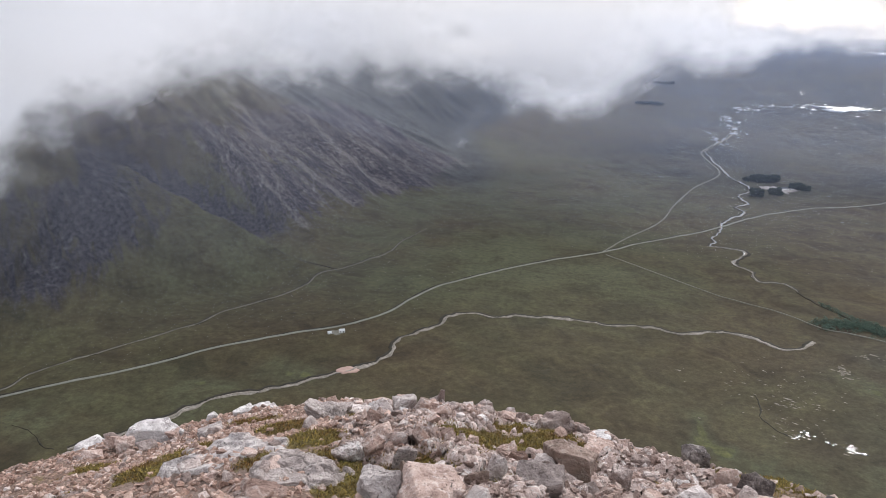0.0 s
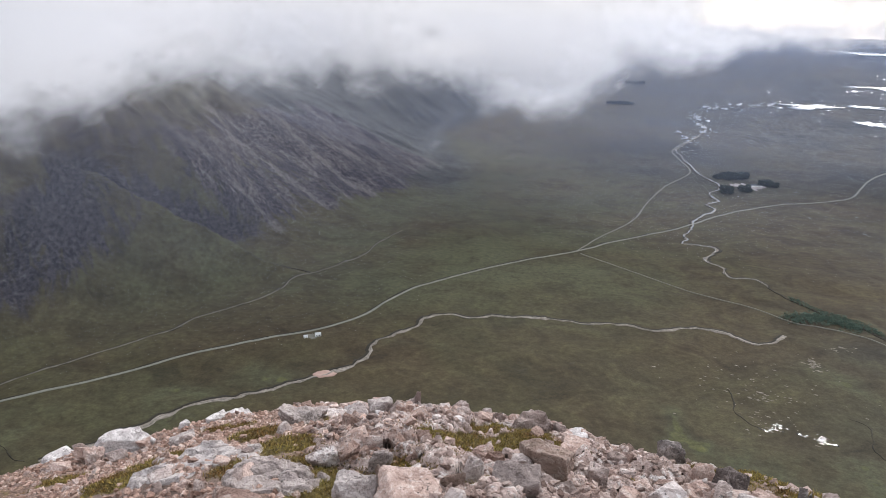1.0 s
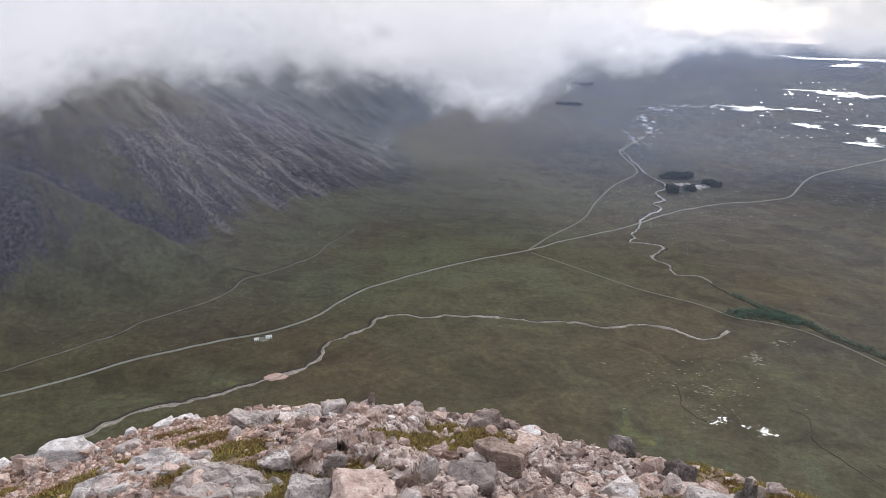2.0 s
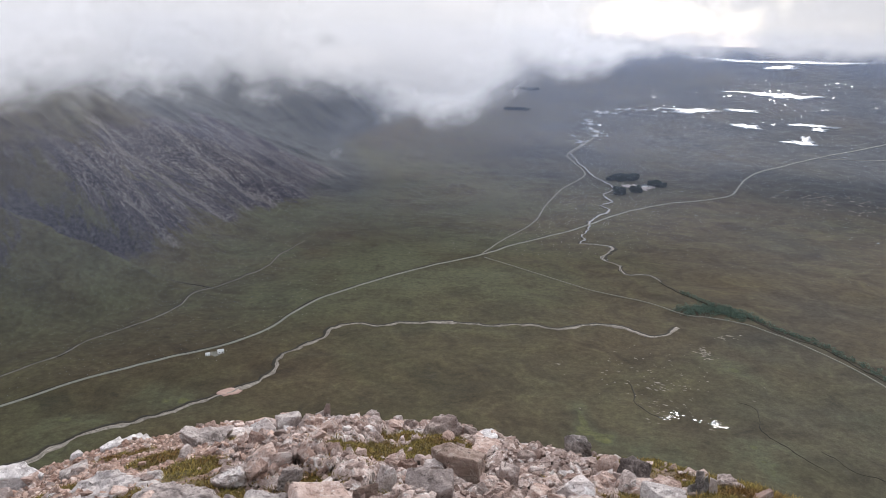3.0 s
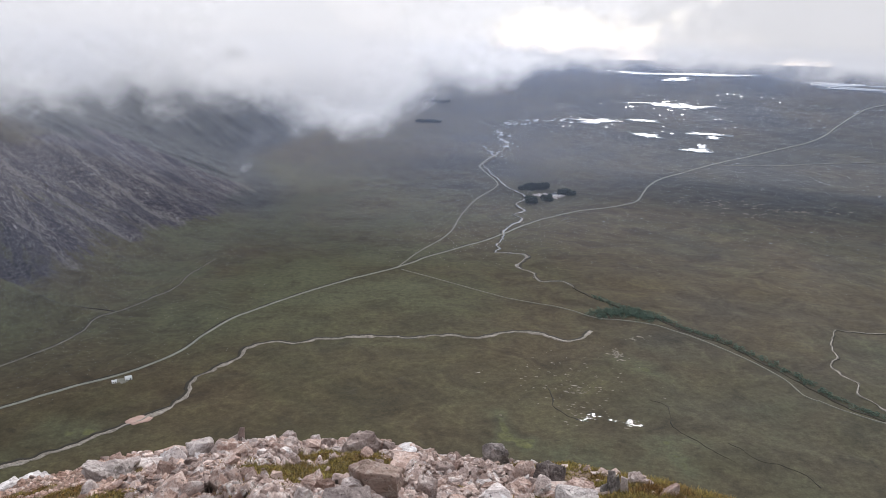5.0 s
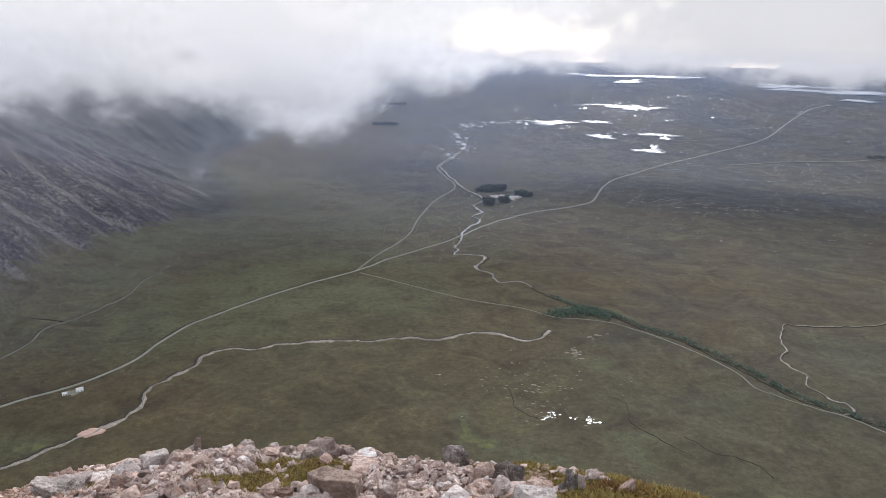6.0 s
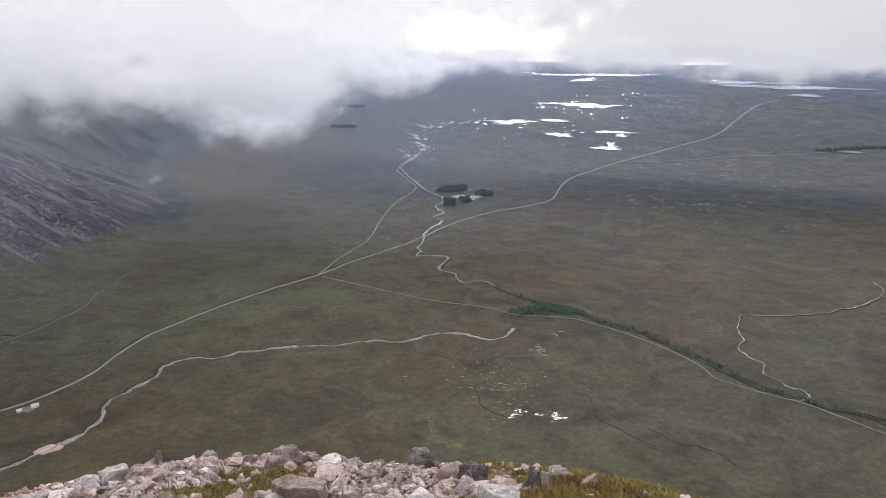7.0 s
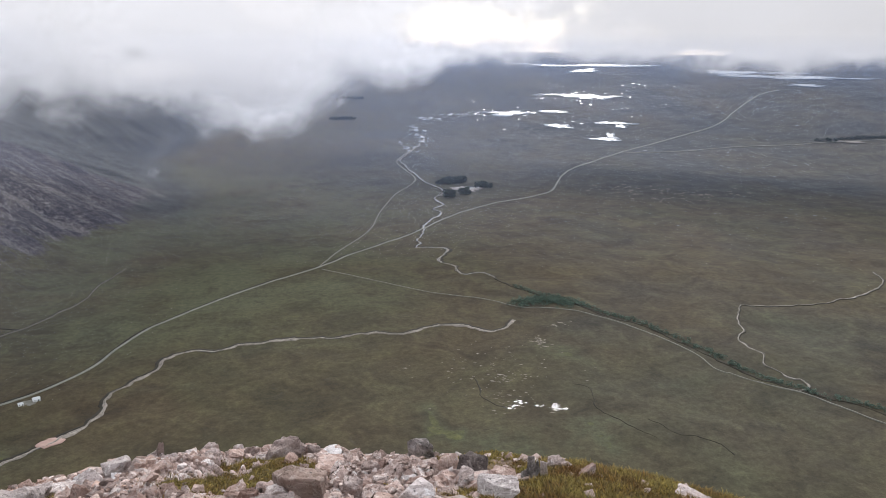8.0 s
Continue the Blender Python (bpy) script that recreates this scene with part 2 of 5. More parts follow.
def summit_material():
    """Reddish gravel and grit between the stones, with moss where it is damp."""
    k = Mat("summit_grit", 0.95)
    cell, big = k.voronoi(26.0), k.noise(1.2, detail=5)
    grit = k.noise(60.0, detail=4, rough=0.7)
    c = k.ramp(grit, (0.32, (0.07, 0.040, 0.028)), (0.5, (0.26, 0.160, 0.120)), (0.70, (0.52, 0.37, 0.30)))
    c = k.mix(k.ramp(cell, (0.25, 0.0), (0.55, 0.6)), c, (0.07, 0.048, 0.036))
    c = k.mix(k.ramp(big, (0.40, 0.0), (0.65, 0.35)), c, (0.32, 0.24, 0.21))
    blotch, grain = k.noise(7.0, detail=6, rough=0.7, distort=0.5), k.noise(34.0, detail=6, rough=0.75)
    stone = k.ramp(blotch, (0.32, (0.25, 0.19, 0.17)), (0.50, (0.52, 0.42, 0.385)), (0.66, (0.70, 0.60, 0.56)))
    stone = k.mix(1.0, stone, k.ramp(k.attr("block"), (0.0, (0.50, 0.41, 0.38)), (0.5, (0.82, 0.74, 0.71)), (1.0, (1.05, 1.02, 1.01))), "MULTIPLY")
    stone = k.mix(k.ramp(k.noise(11.0, detail=6, rough=0.75, distort=0.8), (0.53, 0.0), (0.60, 0.8)), stone, (0.76, 0.71, 0.68))
    stone = k.mix(k.ramp(grain, (0.36, 0.8), (0.46, 0.0)), stone, (0.06, 0.048, 0.042))
    # Shade of the open crevices, put into the colour along the joints.
    stone = k.mix(k.ramp(k.math("ADD", k.attr("joint"), k.math("MULTIPLY", k.math("SUBTRACT", grain, 0.5), 0.8)), (0.45, 0.0), (0.75, 0.95)), stone, (0.032, 0.024, 0.018))
    c = k.mix(k.ramp(k.attr("bedrock"), (0.25, 0.0), (0.55, 1.0)), c, stone)
    moss = k.ramp(k.noise(14.0, detail=5), (0.3, (0.050, 0.032, 0.014)), (0.5, (0.105, 0.076, 0.026)), (0.7, (0.17, 0.135, 0.045)))
    c = k.mix(k.ramp(k.math("ADD", k.attr("moss"), k.math("MULTIPLY", k.math("SUBTRACT", k.noise(7.0, detail=5), 0.5), 0.9)), (0.42, 0.0), (0.58, 1.0)), c, moss)
    n = k.bump(cell, 0.6, 0.015)
    n = k.bump(grain, 0.9, 0.02, n)
    n = k.bump(grit, 0.6, 0.01, n)
    return k.done(c, n)


def leaf_material(name, a, b):
    k = Mat(name, 0.8)
    return k.done(k.ramp(k.island(), (0.0, a), (1.0, b)))


def grass_material():
    """Short moor grass and moss: olive, straw and rust, in patches."""
    k = Mat("moor_grass_blades", 0.85)
    patch = k.noise(3.4, detail=5, rough=0.7)
    c = k.ramp(patch, (0.38, (0.165, 0.088, 0.030)), (0.48, (0.200, 0.140, 0.043)), (0.60, (0.25, 0.195, 0.058)), (0.72, (0.180, 0.165, 0.048)))
    c = k.mix(1.0, c, k.ramp(k.island(), (0.0, 0.30), (0.6, 0.82), (1.0, (1.5, 1.42, 1.15))), "MULTIPLY")
    return k.done(c)


def cloud_material(name, colour):
    """Mist: scatters the light from above to both sides, thin where its cover is low."""
    m = bpy.data.materials.new(name)
    m.use_nodes = True
    t = m.node_tree
    t.nodes.clear()
    out, thin, mixer = (t.nodes.new("ShaderNode" + n) for n in ("OutputMaterial", "BsdfTransparent", "MixShader"))
    front, back, both = (t.nodes.new("ShaderNode" + n) for n in ("BsdfDiffuse", "BsdfTranslucent", "AddShader"))
    for n, up in ((front, 1), (back, -1)):
        n.inputs["Color"].default_value = (*colour, 1)
        way = t.nodes.new("ShaderNodeCombineXYZ")
        way.inputs[1].default_value, way.inputs[2].default_value = -0.3, up
        t.links.new(way.outputs[0], n.inputs["Normal"])
    dens = t.nodes.new("ShaderNodeAttribute")
    dens.attribute_name = "mist_cover"
    t.links.new(front.outputs[0], both.inputs[0])
    t.links.new(back.outputs[0], both.inputs[1])
    grain, place = t.nodes.new("ShaderNodeTexWhiteNoise"), t.nodes.new("ShaderNodeNewGeometry")
    t.links.new(place.outputs["Position"], grain.inputs["Vector"])

    def calc(op, a, b):
        n = t.nodes.new("ShaderNodeMath")
        n.operation, n.use_clamp = op, op == "ADD"
        for value, socket in ((a, n.inputs[0]), (b, n.inputs[1])):
            if isinstance(value, (int, float)):
                socket.default_value = value
            else:
                t.links.new(value, socket)
        return n.outputs[0]

    d = dens.outputs["Fac"]
    spread = calc("MULTIPLY", calc("MULTIPLY", d, calc("SUBTRACT", 1.0, d)), calc("MULTIPLY", calc("SUBTRACT", grain.outputs["Value"], 0.5), 1.9))
    t.links.new(calc("ADD", d, spread), mixer.inputs[0])
    t.links.new(thin.outputs[0], mixer.inputs[1])
    t.links.new(both.outputs[0], mixer.inputs[2])
    t.links.new(mixer.outputs[0], out.inputs["Surface"])
    return m


MOOR, WATER, SUMMIT = moor_material(), water_material(), summit_material()
SHALLOW = ribbon_material("shallow_water", (0.10, 0.092, 0.082), (0.16, 0.15, 0.135), 0.3)
SHALLOW.node_tree.nodes["Principled BSDF"].inputs["Roughness"].default_value = 0.25
# Far water: the bright sky's reflection is put into the base colour.
LOCH = ribbon_material("sky_pale_water", (0.22, 0.235, 0.26), (0.30, 0.315, 0.34), 0.02)
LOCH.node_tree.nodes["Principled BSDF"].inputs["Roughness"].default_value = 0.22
# The two haze materials carry the distance's bluish veil as sheet colour.
MIST, SHADED_MIST, HAZE = cloud_material("cloud_mist", (0.475, 0.468, 0.482)), cloud_material("shaded_cloud", (0.360, 0.354, 0.364)), cloud_material("haze_tint", (0.25, 0.345, 0.60))
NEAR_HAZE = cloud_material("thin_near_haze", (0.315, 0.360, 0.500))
ASPHALT = ribbon_material("worn_asphalt", (0.170, 0.166, 0.140), (0.215, 0.21, 0.178))
TRACK_GRIT = ribbon_material("track_grit", (0.125, 0.118, 0.098), (0.19, 0.18, 0.152))
PATH_GRIT = ribbon_material("path_grit", (0.11, 0.098, 0.08), (0.19, 0.172, 0.145))
SHINGLE = ribbon_material("river_shingle", (0.125, 0.106, 0.088), (0.30, 0.262, 0.226), 0.16)
PINK_SHINGLE = ribbon_material("pink_shingle", (0.32, 0.21, 0.17), (0.42, 0.29, 0.25), 0.12)
PALE_GRAVEL = ribbon_material("pale_gravel", (0.20, 0.175, 0.165), (0.34, 0.305, 0.295), 0.1)
PEAT_AND_SHADE = ribbon_material("peat_and_shade", (0.016, 0.014, 0.010), (0.032, 0.027, 0.018))
STONE_GREY = stone_material("grey_rhyolite", (0.30, 0.245, 0.228), (0.58, 0.50, 0.475), (0.76, 0.685, 0.66), (0.84, 0.80, 0.785))
STONE_DARK = stone_material("lichened_rhyolite", (0.10, 0.090, 0.088), (0.27, 0.245, 0.24), (0.46, 0.43, 0.42), (0.60, 0.57, 0.56))
STONE_BROWN = stone_material("brown_rhyolite", (0.26, 0.20, 0.17), (0.44, 0.345, 0.30), (0.56, 0.46, 0.41), (0.60, 0.54, 0.50))
STONE_PINK = stone_material("pink_rhyolite", (0.33, 0.225, 0.19), (0.60, 0.455, 0.40), (0.76, 0.62, 0.565), (0.83, 0.75, 0.71))
STONE_PALE = stone_material("pale_slab_rhyolite", (0.32, 0.285, 0.28), (0.60, 0.56, 0.555), (0.77, 0.735, 0.73), (0.85, 0.825, 0.815))
RUBBLE = stone_material("rubble_rhyolite", (0.28, 0.205, 0.18), (0.54, 0.43, 0.39), (0.70, 0.59, 0.55), (0.80, 0.735, 0.705), True)
STONE_MIX = stone_material("scree_rhyolite", (0.30, 0.185, 0.145), (0.56, 0.39, 0.32), (0.71, 0.54, 0.465), (0.80, 0.69, 0.63), True)
LEAF_DARK = leaf_material("spruce_needles", (0.014, 0.022, 0.018), (0.036, 0.050, 0.034))
LEAF_SHRUB = leaf_material("birch_leaves", (0.044, 0.072, 0.058), (0.105, 0.145, 0.108))
GRASS_BLADE = grass_material()
BARK = ribbon_material("bark", (0.05, 0.04, 0.03), (0.09, 0.075, 0.06), 3.0)
LIMEWASH = ribbon_material("limewashed_wall", (0.74, 0.73, 0.70), (0.82, 0.81, 0.79), 0.8)
PALE_TIN = ribbon_material("pale_tin_roof", (0.50, 0.50, 0.49), (0.60, 0.60, 0.59), 0.8)
SLATE = ribbon_material("roof_slate", (0.07, 0.075, 0.085), (0.12, 0.125, 0.135), 0.8)
DARK_GLASS = Mat("window_glass", 0.1).done((0.02, 0.025, 0.03))

# ---------------------------------------------------------------- terrain
VALLEY = -418.4                        # the valley floor; the summit's top is at 0
TOE = [(-1100, -300), (-760, 420), (-660, 620), (-590, 760), (-525, 880), (-455, 1060), (-385, 1220), (-335, 1380), (-275, 1725), (-255, 2120), (-390, 2420), (-440, 2700), (-340, 3050), (-215, 3330), (-420, 3800), (-1000, 4500), (-2600, 5200)]
SPUR = [(-440, 1085), (-491, 1073), (-548, 1067), (-686, 1057), (-824, 1044), (-1000, 985), (-1250, 900), (-1600, 800)]
GULLY = [(-470, 1125), (-590, 1190), (-760, 1185), (-900, 1160), (-1100, 1100), (-1600, 1000)]


def to_polyline(x, y, pts):
    """Distance to a polyline (positive on its left), and the length along it."""
    best = np.full(x.shape, 1e9)
    side, along = np.zeros(x.shape), np.zeros(x.shape)
    run = 0.0
    for (x0, y0), (x1, y1) in zip(pts, pts[1:]):
        dx, dy = x1 - x0, y1 - y0
        n = math.hypot(dx, dy)
        u = np.clip(((x - x0) * dx + (y - y0) * dy) / n ** 2, 0, 1)
        d = np.hypot(x - x0 - u * dx, y - y0 - u * dy)
        near = d < best
        best = np.where(near, d, best)
        side = np.where(near, np.sign(dx * (y - y0) - dy * (x - x0)), side)
        along = np.where(near, run + u * n, along)
        run += n
    return best * side, along


def terrain(x, y):
    """Height of the ground, with the hill's coordinates and covers."""
    r = np.hypot(x, y)
    floor = VALLEY + (-VALLEY - 45) * np.clip((r - 2600) / 2350, 0, 1) ** 1.7
    az = np.arctan2(x, y)
    floor = floor + 48 * smooth(4760, 4950, r) * np.clip(0.25 + 0.8 * fbm(az * 9, az * 0, 51, 3), 0, 1)
    d, along = to_polyline(x, y, TOE)
    d = d + 22 * fbm(along / 180, d / 400, 5, 3) * smooth(0, 120, d)
    up = np.maximum(d, 0)
    hill = 0.62 * (np.sqrt(up ** 2 + 190 ** 2) - 190)
    cap = np.interp(along, [2450, 3000], [430, 270])
    hill = cap * (1 - np.exp(-hill / cap - 0.35 * (hill / cap) ** 2))
    g, ga = to_polyline(x, y, GULLY)
    hill = hill - np.minimum(44 * np.exp(-np.abs(g / 80) ** 1.7) * smooth(40, 200, ga) * smooth(900, 500, ga), hill * 0.72)
    sd, sa = to_polyline(x, y, SPUR)
    crest = np.interp(sa, [0, 52, 109, 247, 386, 572, 840, 1200], [8, 34, 66, 132, 188, 262, 345, 400])
    crest = crest + 5 * fbm(sa / 60, sa * 0, 25, 3) - np.where(sd > 0, 0.52, 0.95) * np.abs(sd)
    hill = np.where(crest > hill - 25, np.logaddexp(crest / 7, hill / 7) * 7, hill)
    face = smooth(60, 190, up)
    ribs = fbm((along - 0.45 * up) / 34, up / 260, 9, 4)
    lane = along - 0.37 * up + 16 * fbm(up / 120, along / 300, 12, 3)      # a line down the face
    scree = np.zeros(x.shape)
    for at, wide, top, foot in ((1600, 13, 430, 130), (1806, 17, 640, 125), (1925, 8, 330, 120), (1990, 20, 600, 100), (2130, 6, 420, 95), (2330, 8, 300, 80), (2490, 14, 620, 55)):
        scree = np.maximum(scree, np.exp(-((lane - at) / (wide * np.maximum(0.35, 1.0 + 0.8 * fbm(up / 45, along / 60, int(at), 3)))) ** 2) * smooth(top + 60, top - 60, up) * smooth(foot - 14, foot + 22, up))
    hill = hill + face * (5 * ribs + 1.2 * fbm((along - 0.37 * up) / 16, up / 30, 11, 3) - 2.5 * scree)
    moor = 2.2 * fbm(x / 170, y / 170, 3, 3) + 0.6 * fbm(x / 34, y / 34, 4, 2)
    z = floor + hill + moor * smooth(420, 700, r)
    flank = -3.2 - 1.02 * np.maximum(r - 7.5, 0) + 6 * fbm(x / 40, y / 40, 21, 4) * smooth(15, 80, r)
    z = np.where(r < 700, np.maximum(z, flank) + 14 * np.exp(-((z - flank) / 22) ** 2), z)
    wob = 45 * fbm(along / 90, up / 160, 31, 3)
    low = np.interp(along, [1500, 1640, 1802, 2039, 2568], [200, 165, 112, 90, 82]) + 0.5 * wob
    main = smooth(low - 45, low + 75, up) * smooth(1560, 1650, along + 0.6 * wob - 0.12 * up + 45) * smooth(560, 430, up + wob) * smooth(2680, 2560, along + 0.5 * wob)
    wall = np.exp(-((g + 28) / 52) ** 2) * smooth(40, 120, ga) * smooth(620, 440, ga) * (sd < 5)
    crag = smooth(95, 185, up + 0.8 * wob) * smooth(345, 285, up + 0.5 * wob) * smooth(1540, 1300, along + 1.2 * wob) * (sd > 0)
    thin = 0.24 * smooth(140, 280, up) + 0.15 * smooth(200, 300, up) * smooth(1250, 1450, along) * smooth(1900, 1700, along)
    rock = np.maximum.reduce([0.80 * main, 0.80 * wall, 0.64 * crag, thin]) * (0.92 + 0.3 * fbm(along / 130, up / 300, 33, 3))
    rock = np.maximum(rock, smooth(460, 440, r))
    lush = 0.25 * smooth(0.2, 0.8, fbm(x / 160, y / 110, 41, 3)) * smooth(1600, 900, r)
    wx, wy = x + 26 * fbm(x / 60, y / 60, 42, 4), y + 26 * fbm(x / 60, y / 60, 45, 4)
    for cx, cy, wide, much in ((150, 697, 52, 1.12), (215, 655, 70, 0.95), (322, 650, 58, 1.08), (376, 847, 48, 0.9), (-328, 738, 48, 1.05), (-405, 650, 45, 0.95), (-560, 560, 70, 0.7), (470, 720, 70, 0.7), (760, 880, 100, 0.6), (-430, 1030, 60, 0.7), (-250, 1010, 50, 0.65)):
        lush = np.maximum(lush, much * (0.8 + 0.4 * fbm(x / 22, y / 22, 43, 3)) * np.exp(-((wx - cx) ** 2 + (wy - cy) ** 2) / wide ** 2))
    lush = np.maximum(lush, 0.45 * smooth(1000, 640, r) * smooth(0.0, 0.2, az) * (0.9 + 0.5 * fbm(x / 90, y / 90, 46, 4)))
    lush = np.maximum(lush, np.minimum(0.84, 0.85 * smooth(0.36, -0.05, az) * smooth(850, 1250, r) * (1 - 0.20 * smooth(1400, 2000, y)) * (0.9 + 0.6 * fbm(x / 130, y / 130, 44, 4))))
    lush = np.clip(lush, 0, 1) * (0.5 + 0.5 * smooth(200, 20, up)) * (1 - smooth(1600, 1850, y) * smooth(0, 60, up)) * smooth(520, 250, up) * smooth(2900, 2100, r)
    # The gully wall and the spur's crag take the darker rock colours.
    dark_crag = np.clip(np.maximum(1.1 * wall, 0.95 * crag), 0, 1)
    # Colour darkened far out, in the near east and behind the hill.
    dark_cover = 0.80 * smooth(1600, 2500, r) * smooth(-0.15, 0.22, az) * (0.95 + 0.5 * fbm(x / 240, y / 240, 47, 4))
    dark_cover = np.maximum(dark_cover, 0.25 * smooth(0.22, 0.50, az) * smooth(600, 900, r) * (0.9 + 0.8 * fbm(x / 120, y / 120, 48, 4)))
    dark_cover = np.maximum(dark_cover, 0.9 * smooth(1650, 1900, y) * smooth(-90, 60, d))
    dark_cover = np.maximum(dark_cover, 0.35 * smooth(380, 520, up))
    return z, up, along, np.clip(rock, 0, 1), lush, dark_crag, np.clip(dark_cover, 0, 1), np.clip(scree * smooth(1540, 1600, along), 0, 1)


fine = np.radians(np.arange(-60, 62.01, 0.16))
AZ = np.concatenate([fine, np.radians(np.arange(66, 299.9, 4.0))])
RR = np.concatenate([np.geomspace(5.0, 450, 46), np.geomspace(456, 4985, 430)])
gr, ga_ = np.meshgrid(RR, AZ, indexing="ij")
gx, gy = gr * np.sin(ga_), gr * np.cos(ga_)
gz, g_up, g_along, g_rock, g_lush, g_dark_crag, g_dark_cover, g_scree = terrain(gx, gy)
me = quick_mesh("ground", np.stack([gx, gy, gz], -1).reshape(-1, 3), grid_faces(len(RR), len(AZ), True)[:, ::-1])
for key, values in (("uphill", g_up), ("along", g_along), ("rock", g_rock), ("lush", g_lush), ("dark_crag", g_dark_crag), ("dark_cover", g_dark_cover), ("scree", g_scree)):
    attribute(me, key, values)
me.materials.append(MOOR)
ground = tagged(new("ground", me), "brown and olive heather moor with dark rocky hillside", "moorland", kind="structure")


def ground_z(x, y):
    """Height on the ground's mesh."""
    x, y = np.asarray(x, float), np.asarray(y, float)
    r, a = np.hypot(x, y), np.arctan2(x, y)
    i = np.clip(np.searchsorted(RR, r) - 1, 0, len(RR) - 2)
    u = np.clip((r - RR[i]) / (RR[i + 1] - RR[i]), 0, 1)
    j = np.clip(np.searchsorted(fine, a) - 1, 0, len(fine) - 2)
    v = np.clip((a - fine[j]) / (fine[j + 1] - fine[j]), 0, 1)
    return (gz[i, j] * (1 - u) + gz[i + 1, j] * u) * (1 - v) + (gz[i, j + 1] * (1 - u) + gz[i + 1, j + 1] * u) * v


# ---------------------------------------------------------------- roads, tracks and rivers
def spline(pts, step):
    """A smooth line through plan points, at even steps."""
    p = np.array(pts, float)
    p = np.vstack([2 * p[0] - p[1], p, 2 * p[-1] - p[-2]])
    out = []
    for i in range(1, len(p) - 2):
        n = max(2, int(np.linalg.norm(p[i + 1] - p[i]) / step))
        t = np.linspace(0, 1, n, endpoint=False)[:, None]
        a, b, c, d = p[i - 1], p[i], p[i + 1], p[i + 2]
        out.append(0.5 * (2 * b + (c - a) * t + (2 * a - 5 * b + 4 * c - d) * t ** 2 + (3 * b - a - 3 * c + d) * t ** 3))
    return np.vstack(out + [p[-2][None]])


def ribbon(name, pts, width, lift, material, label, category, wander=0.0, vary=0.0, offset=0.0, seed=1, step=7.0, crown=0.15):
    """A strip that lies on the ground, with rounded, sunken edges."""
    line = spline(pts, step)
    tan = np.gradient(line, axis=0)
    tan /= np.linalg.norm(tan, axis=1)[:, None] + 1e-9
    nor = np.stack([-tan[:, 1], tan[:, 0]], -1)
    run = np.concatenate([[0], np.cumsum(np.linalg.norm(np.diff(line, axis=0), axis=1))])
    r = np.hypot(line[:, 0], line[:, 1])
    line = line + nor * (wander * fbm(run / 34, run * 0 + seed, seed, 4) + offset)[:, None]
    width = width * (1 + np.clip((r - 1500) / 2600, 0, 0.8))
    w_l = width * (1 + vary * (fbm(run / 38, run * 0 + 3.3, seed + 5, 3) + 0.6 * fbm(run / 9, run * 0, seed + 6, 2))) / 2
    w_r = width * (1 + vary * (fbm(run / 38, run * 0 + 8.1, seed + 9, 3) + 0.6 * fbm(run / 9, run * 0, seed + 7, 2))) / 2
    w_l, w_r = np.maximum(w_l, 0.12 * width), np.maximum(w_r, 0.12 * width)
    rows = []
    for k, drop in ((-1.12, -0.9), (-1.0, 0.0), (-0.35, crown), (0.35, crown), (1.0, 0.0), (1.12, -0.9)):
        q = line + nor * (np.where(k < 0, w_l, w_r) * k)[:, None]
        z = ground_z(q[:, 0], q[:, 1]) + lift + 0.00035 * r + drop * (1 if drop > 0 else 1.0)
        rows.append(np.column_stack([q, z]))
    v = np.stack(rows, 1).reshape(-1, 3)
    me = quick_mesh(name, v, grid_faces(len(line), 6)[:, ::-1])
    me.materials.append(material)
    return tagged(new(name, me), label, category, kind="structure")


ROAD = [(-700, 520), (-620, 593), (-577, 629), (-509, 692), (-438, 771), (-369, 831), (-317, 869), (-268, 930), (-242, 999), (-211, 1064), (-155, 1130), (-66, 1226), (54, 1331), (137, 1421), (275, 1548), (375, 1662), (449, 1744), (539, 1811), (629, 1861), (726, 1921), (786, 1979), (853, 2105), (922, 2228), (1035, 2370), (1250, 2549), (1488, 2699), (1939, 2929), (2169, 3125), (2433, 3330), (2584, 3378)]
LANE = [(60, 1317), (94, 1285), (171, 1204), (258, 1131), (318, 1101), (369, 1051), (408, 1042), (456, 1012), (493, 963), (530, 906), (550, 857), (559, 812), (558, 776), (568, 760)]
TRACK = [(54, 1331), (102, 1439), (184, 1597), (229, 1759), (302, 1972), (387, 2147), (409, 2242), (405, 2342), (398, 2529), (427, 2651), (522, 2837)]
SIDE_ROAD = [(1331, 2580), (1544, 2561), (1798, 2562), (2032, 2524), (2153, 2509), (2417, 2447)]
PATH = [(-700, 560), (-632, 605), (-626, 642), (-600, 687), (-553, 758), (-510, 826), (-494, 876), (-440, 955), (-421, 1012), (-422, 1053), (-397, 1095), (-365, 1154), (-339, 1212), (-334, 1276), (-306, 1377)]
BURN_HILL = [(-614, 1191), (-528, 1129), (-443, 1106), (-402, 1093)]
RIVER_NEAR = [(-475, 519), (-446, 549), (-435, 580), (-415, 601), (-394, 635), (-368, 665), (-313, 699), (-277, 738), (-249, 761), (-222, 795), (-225, 834), (-210, 869), (-186, 904), (-169, 944), (-139, 968), (-104, 964), (-47, 984), (20, 983), (68, 980), (117, 985), (155, 973), (186, 976), (220, 995), (256, 985), (288, 960), (319, 965), (342, 997)]
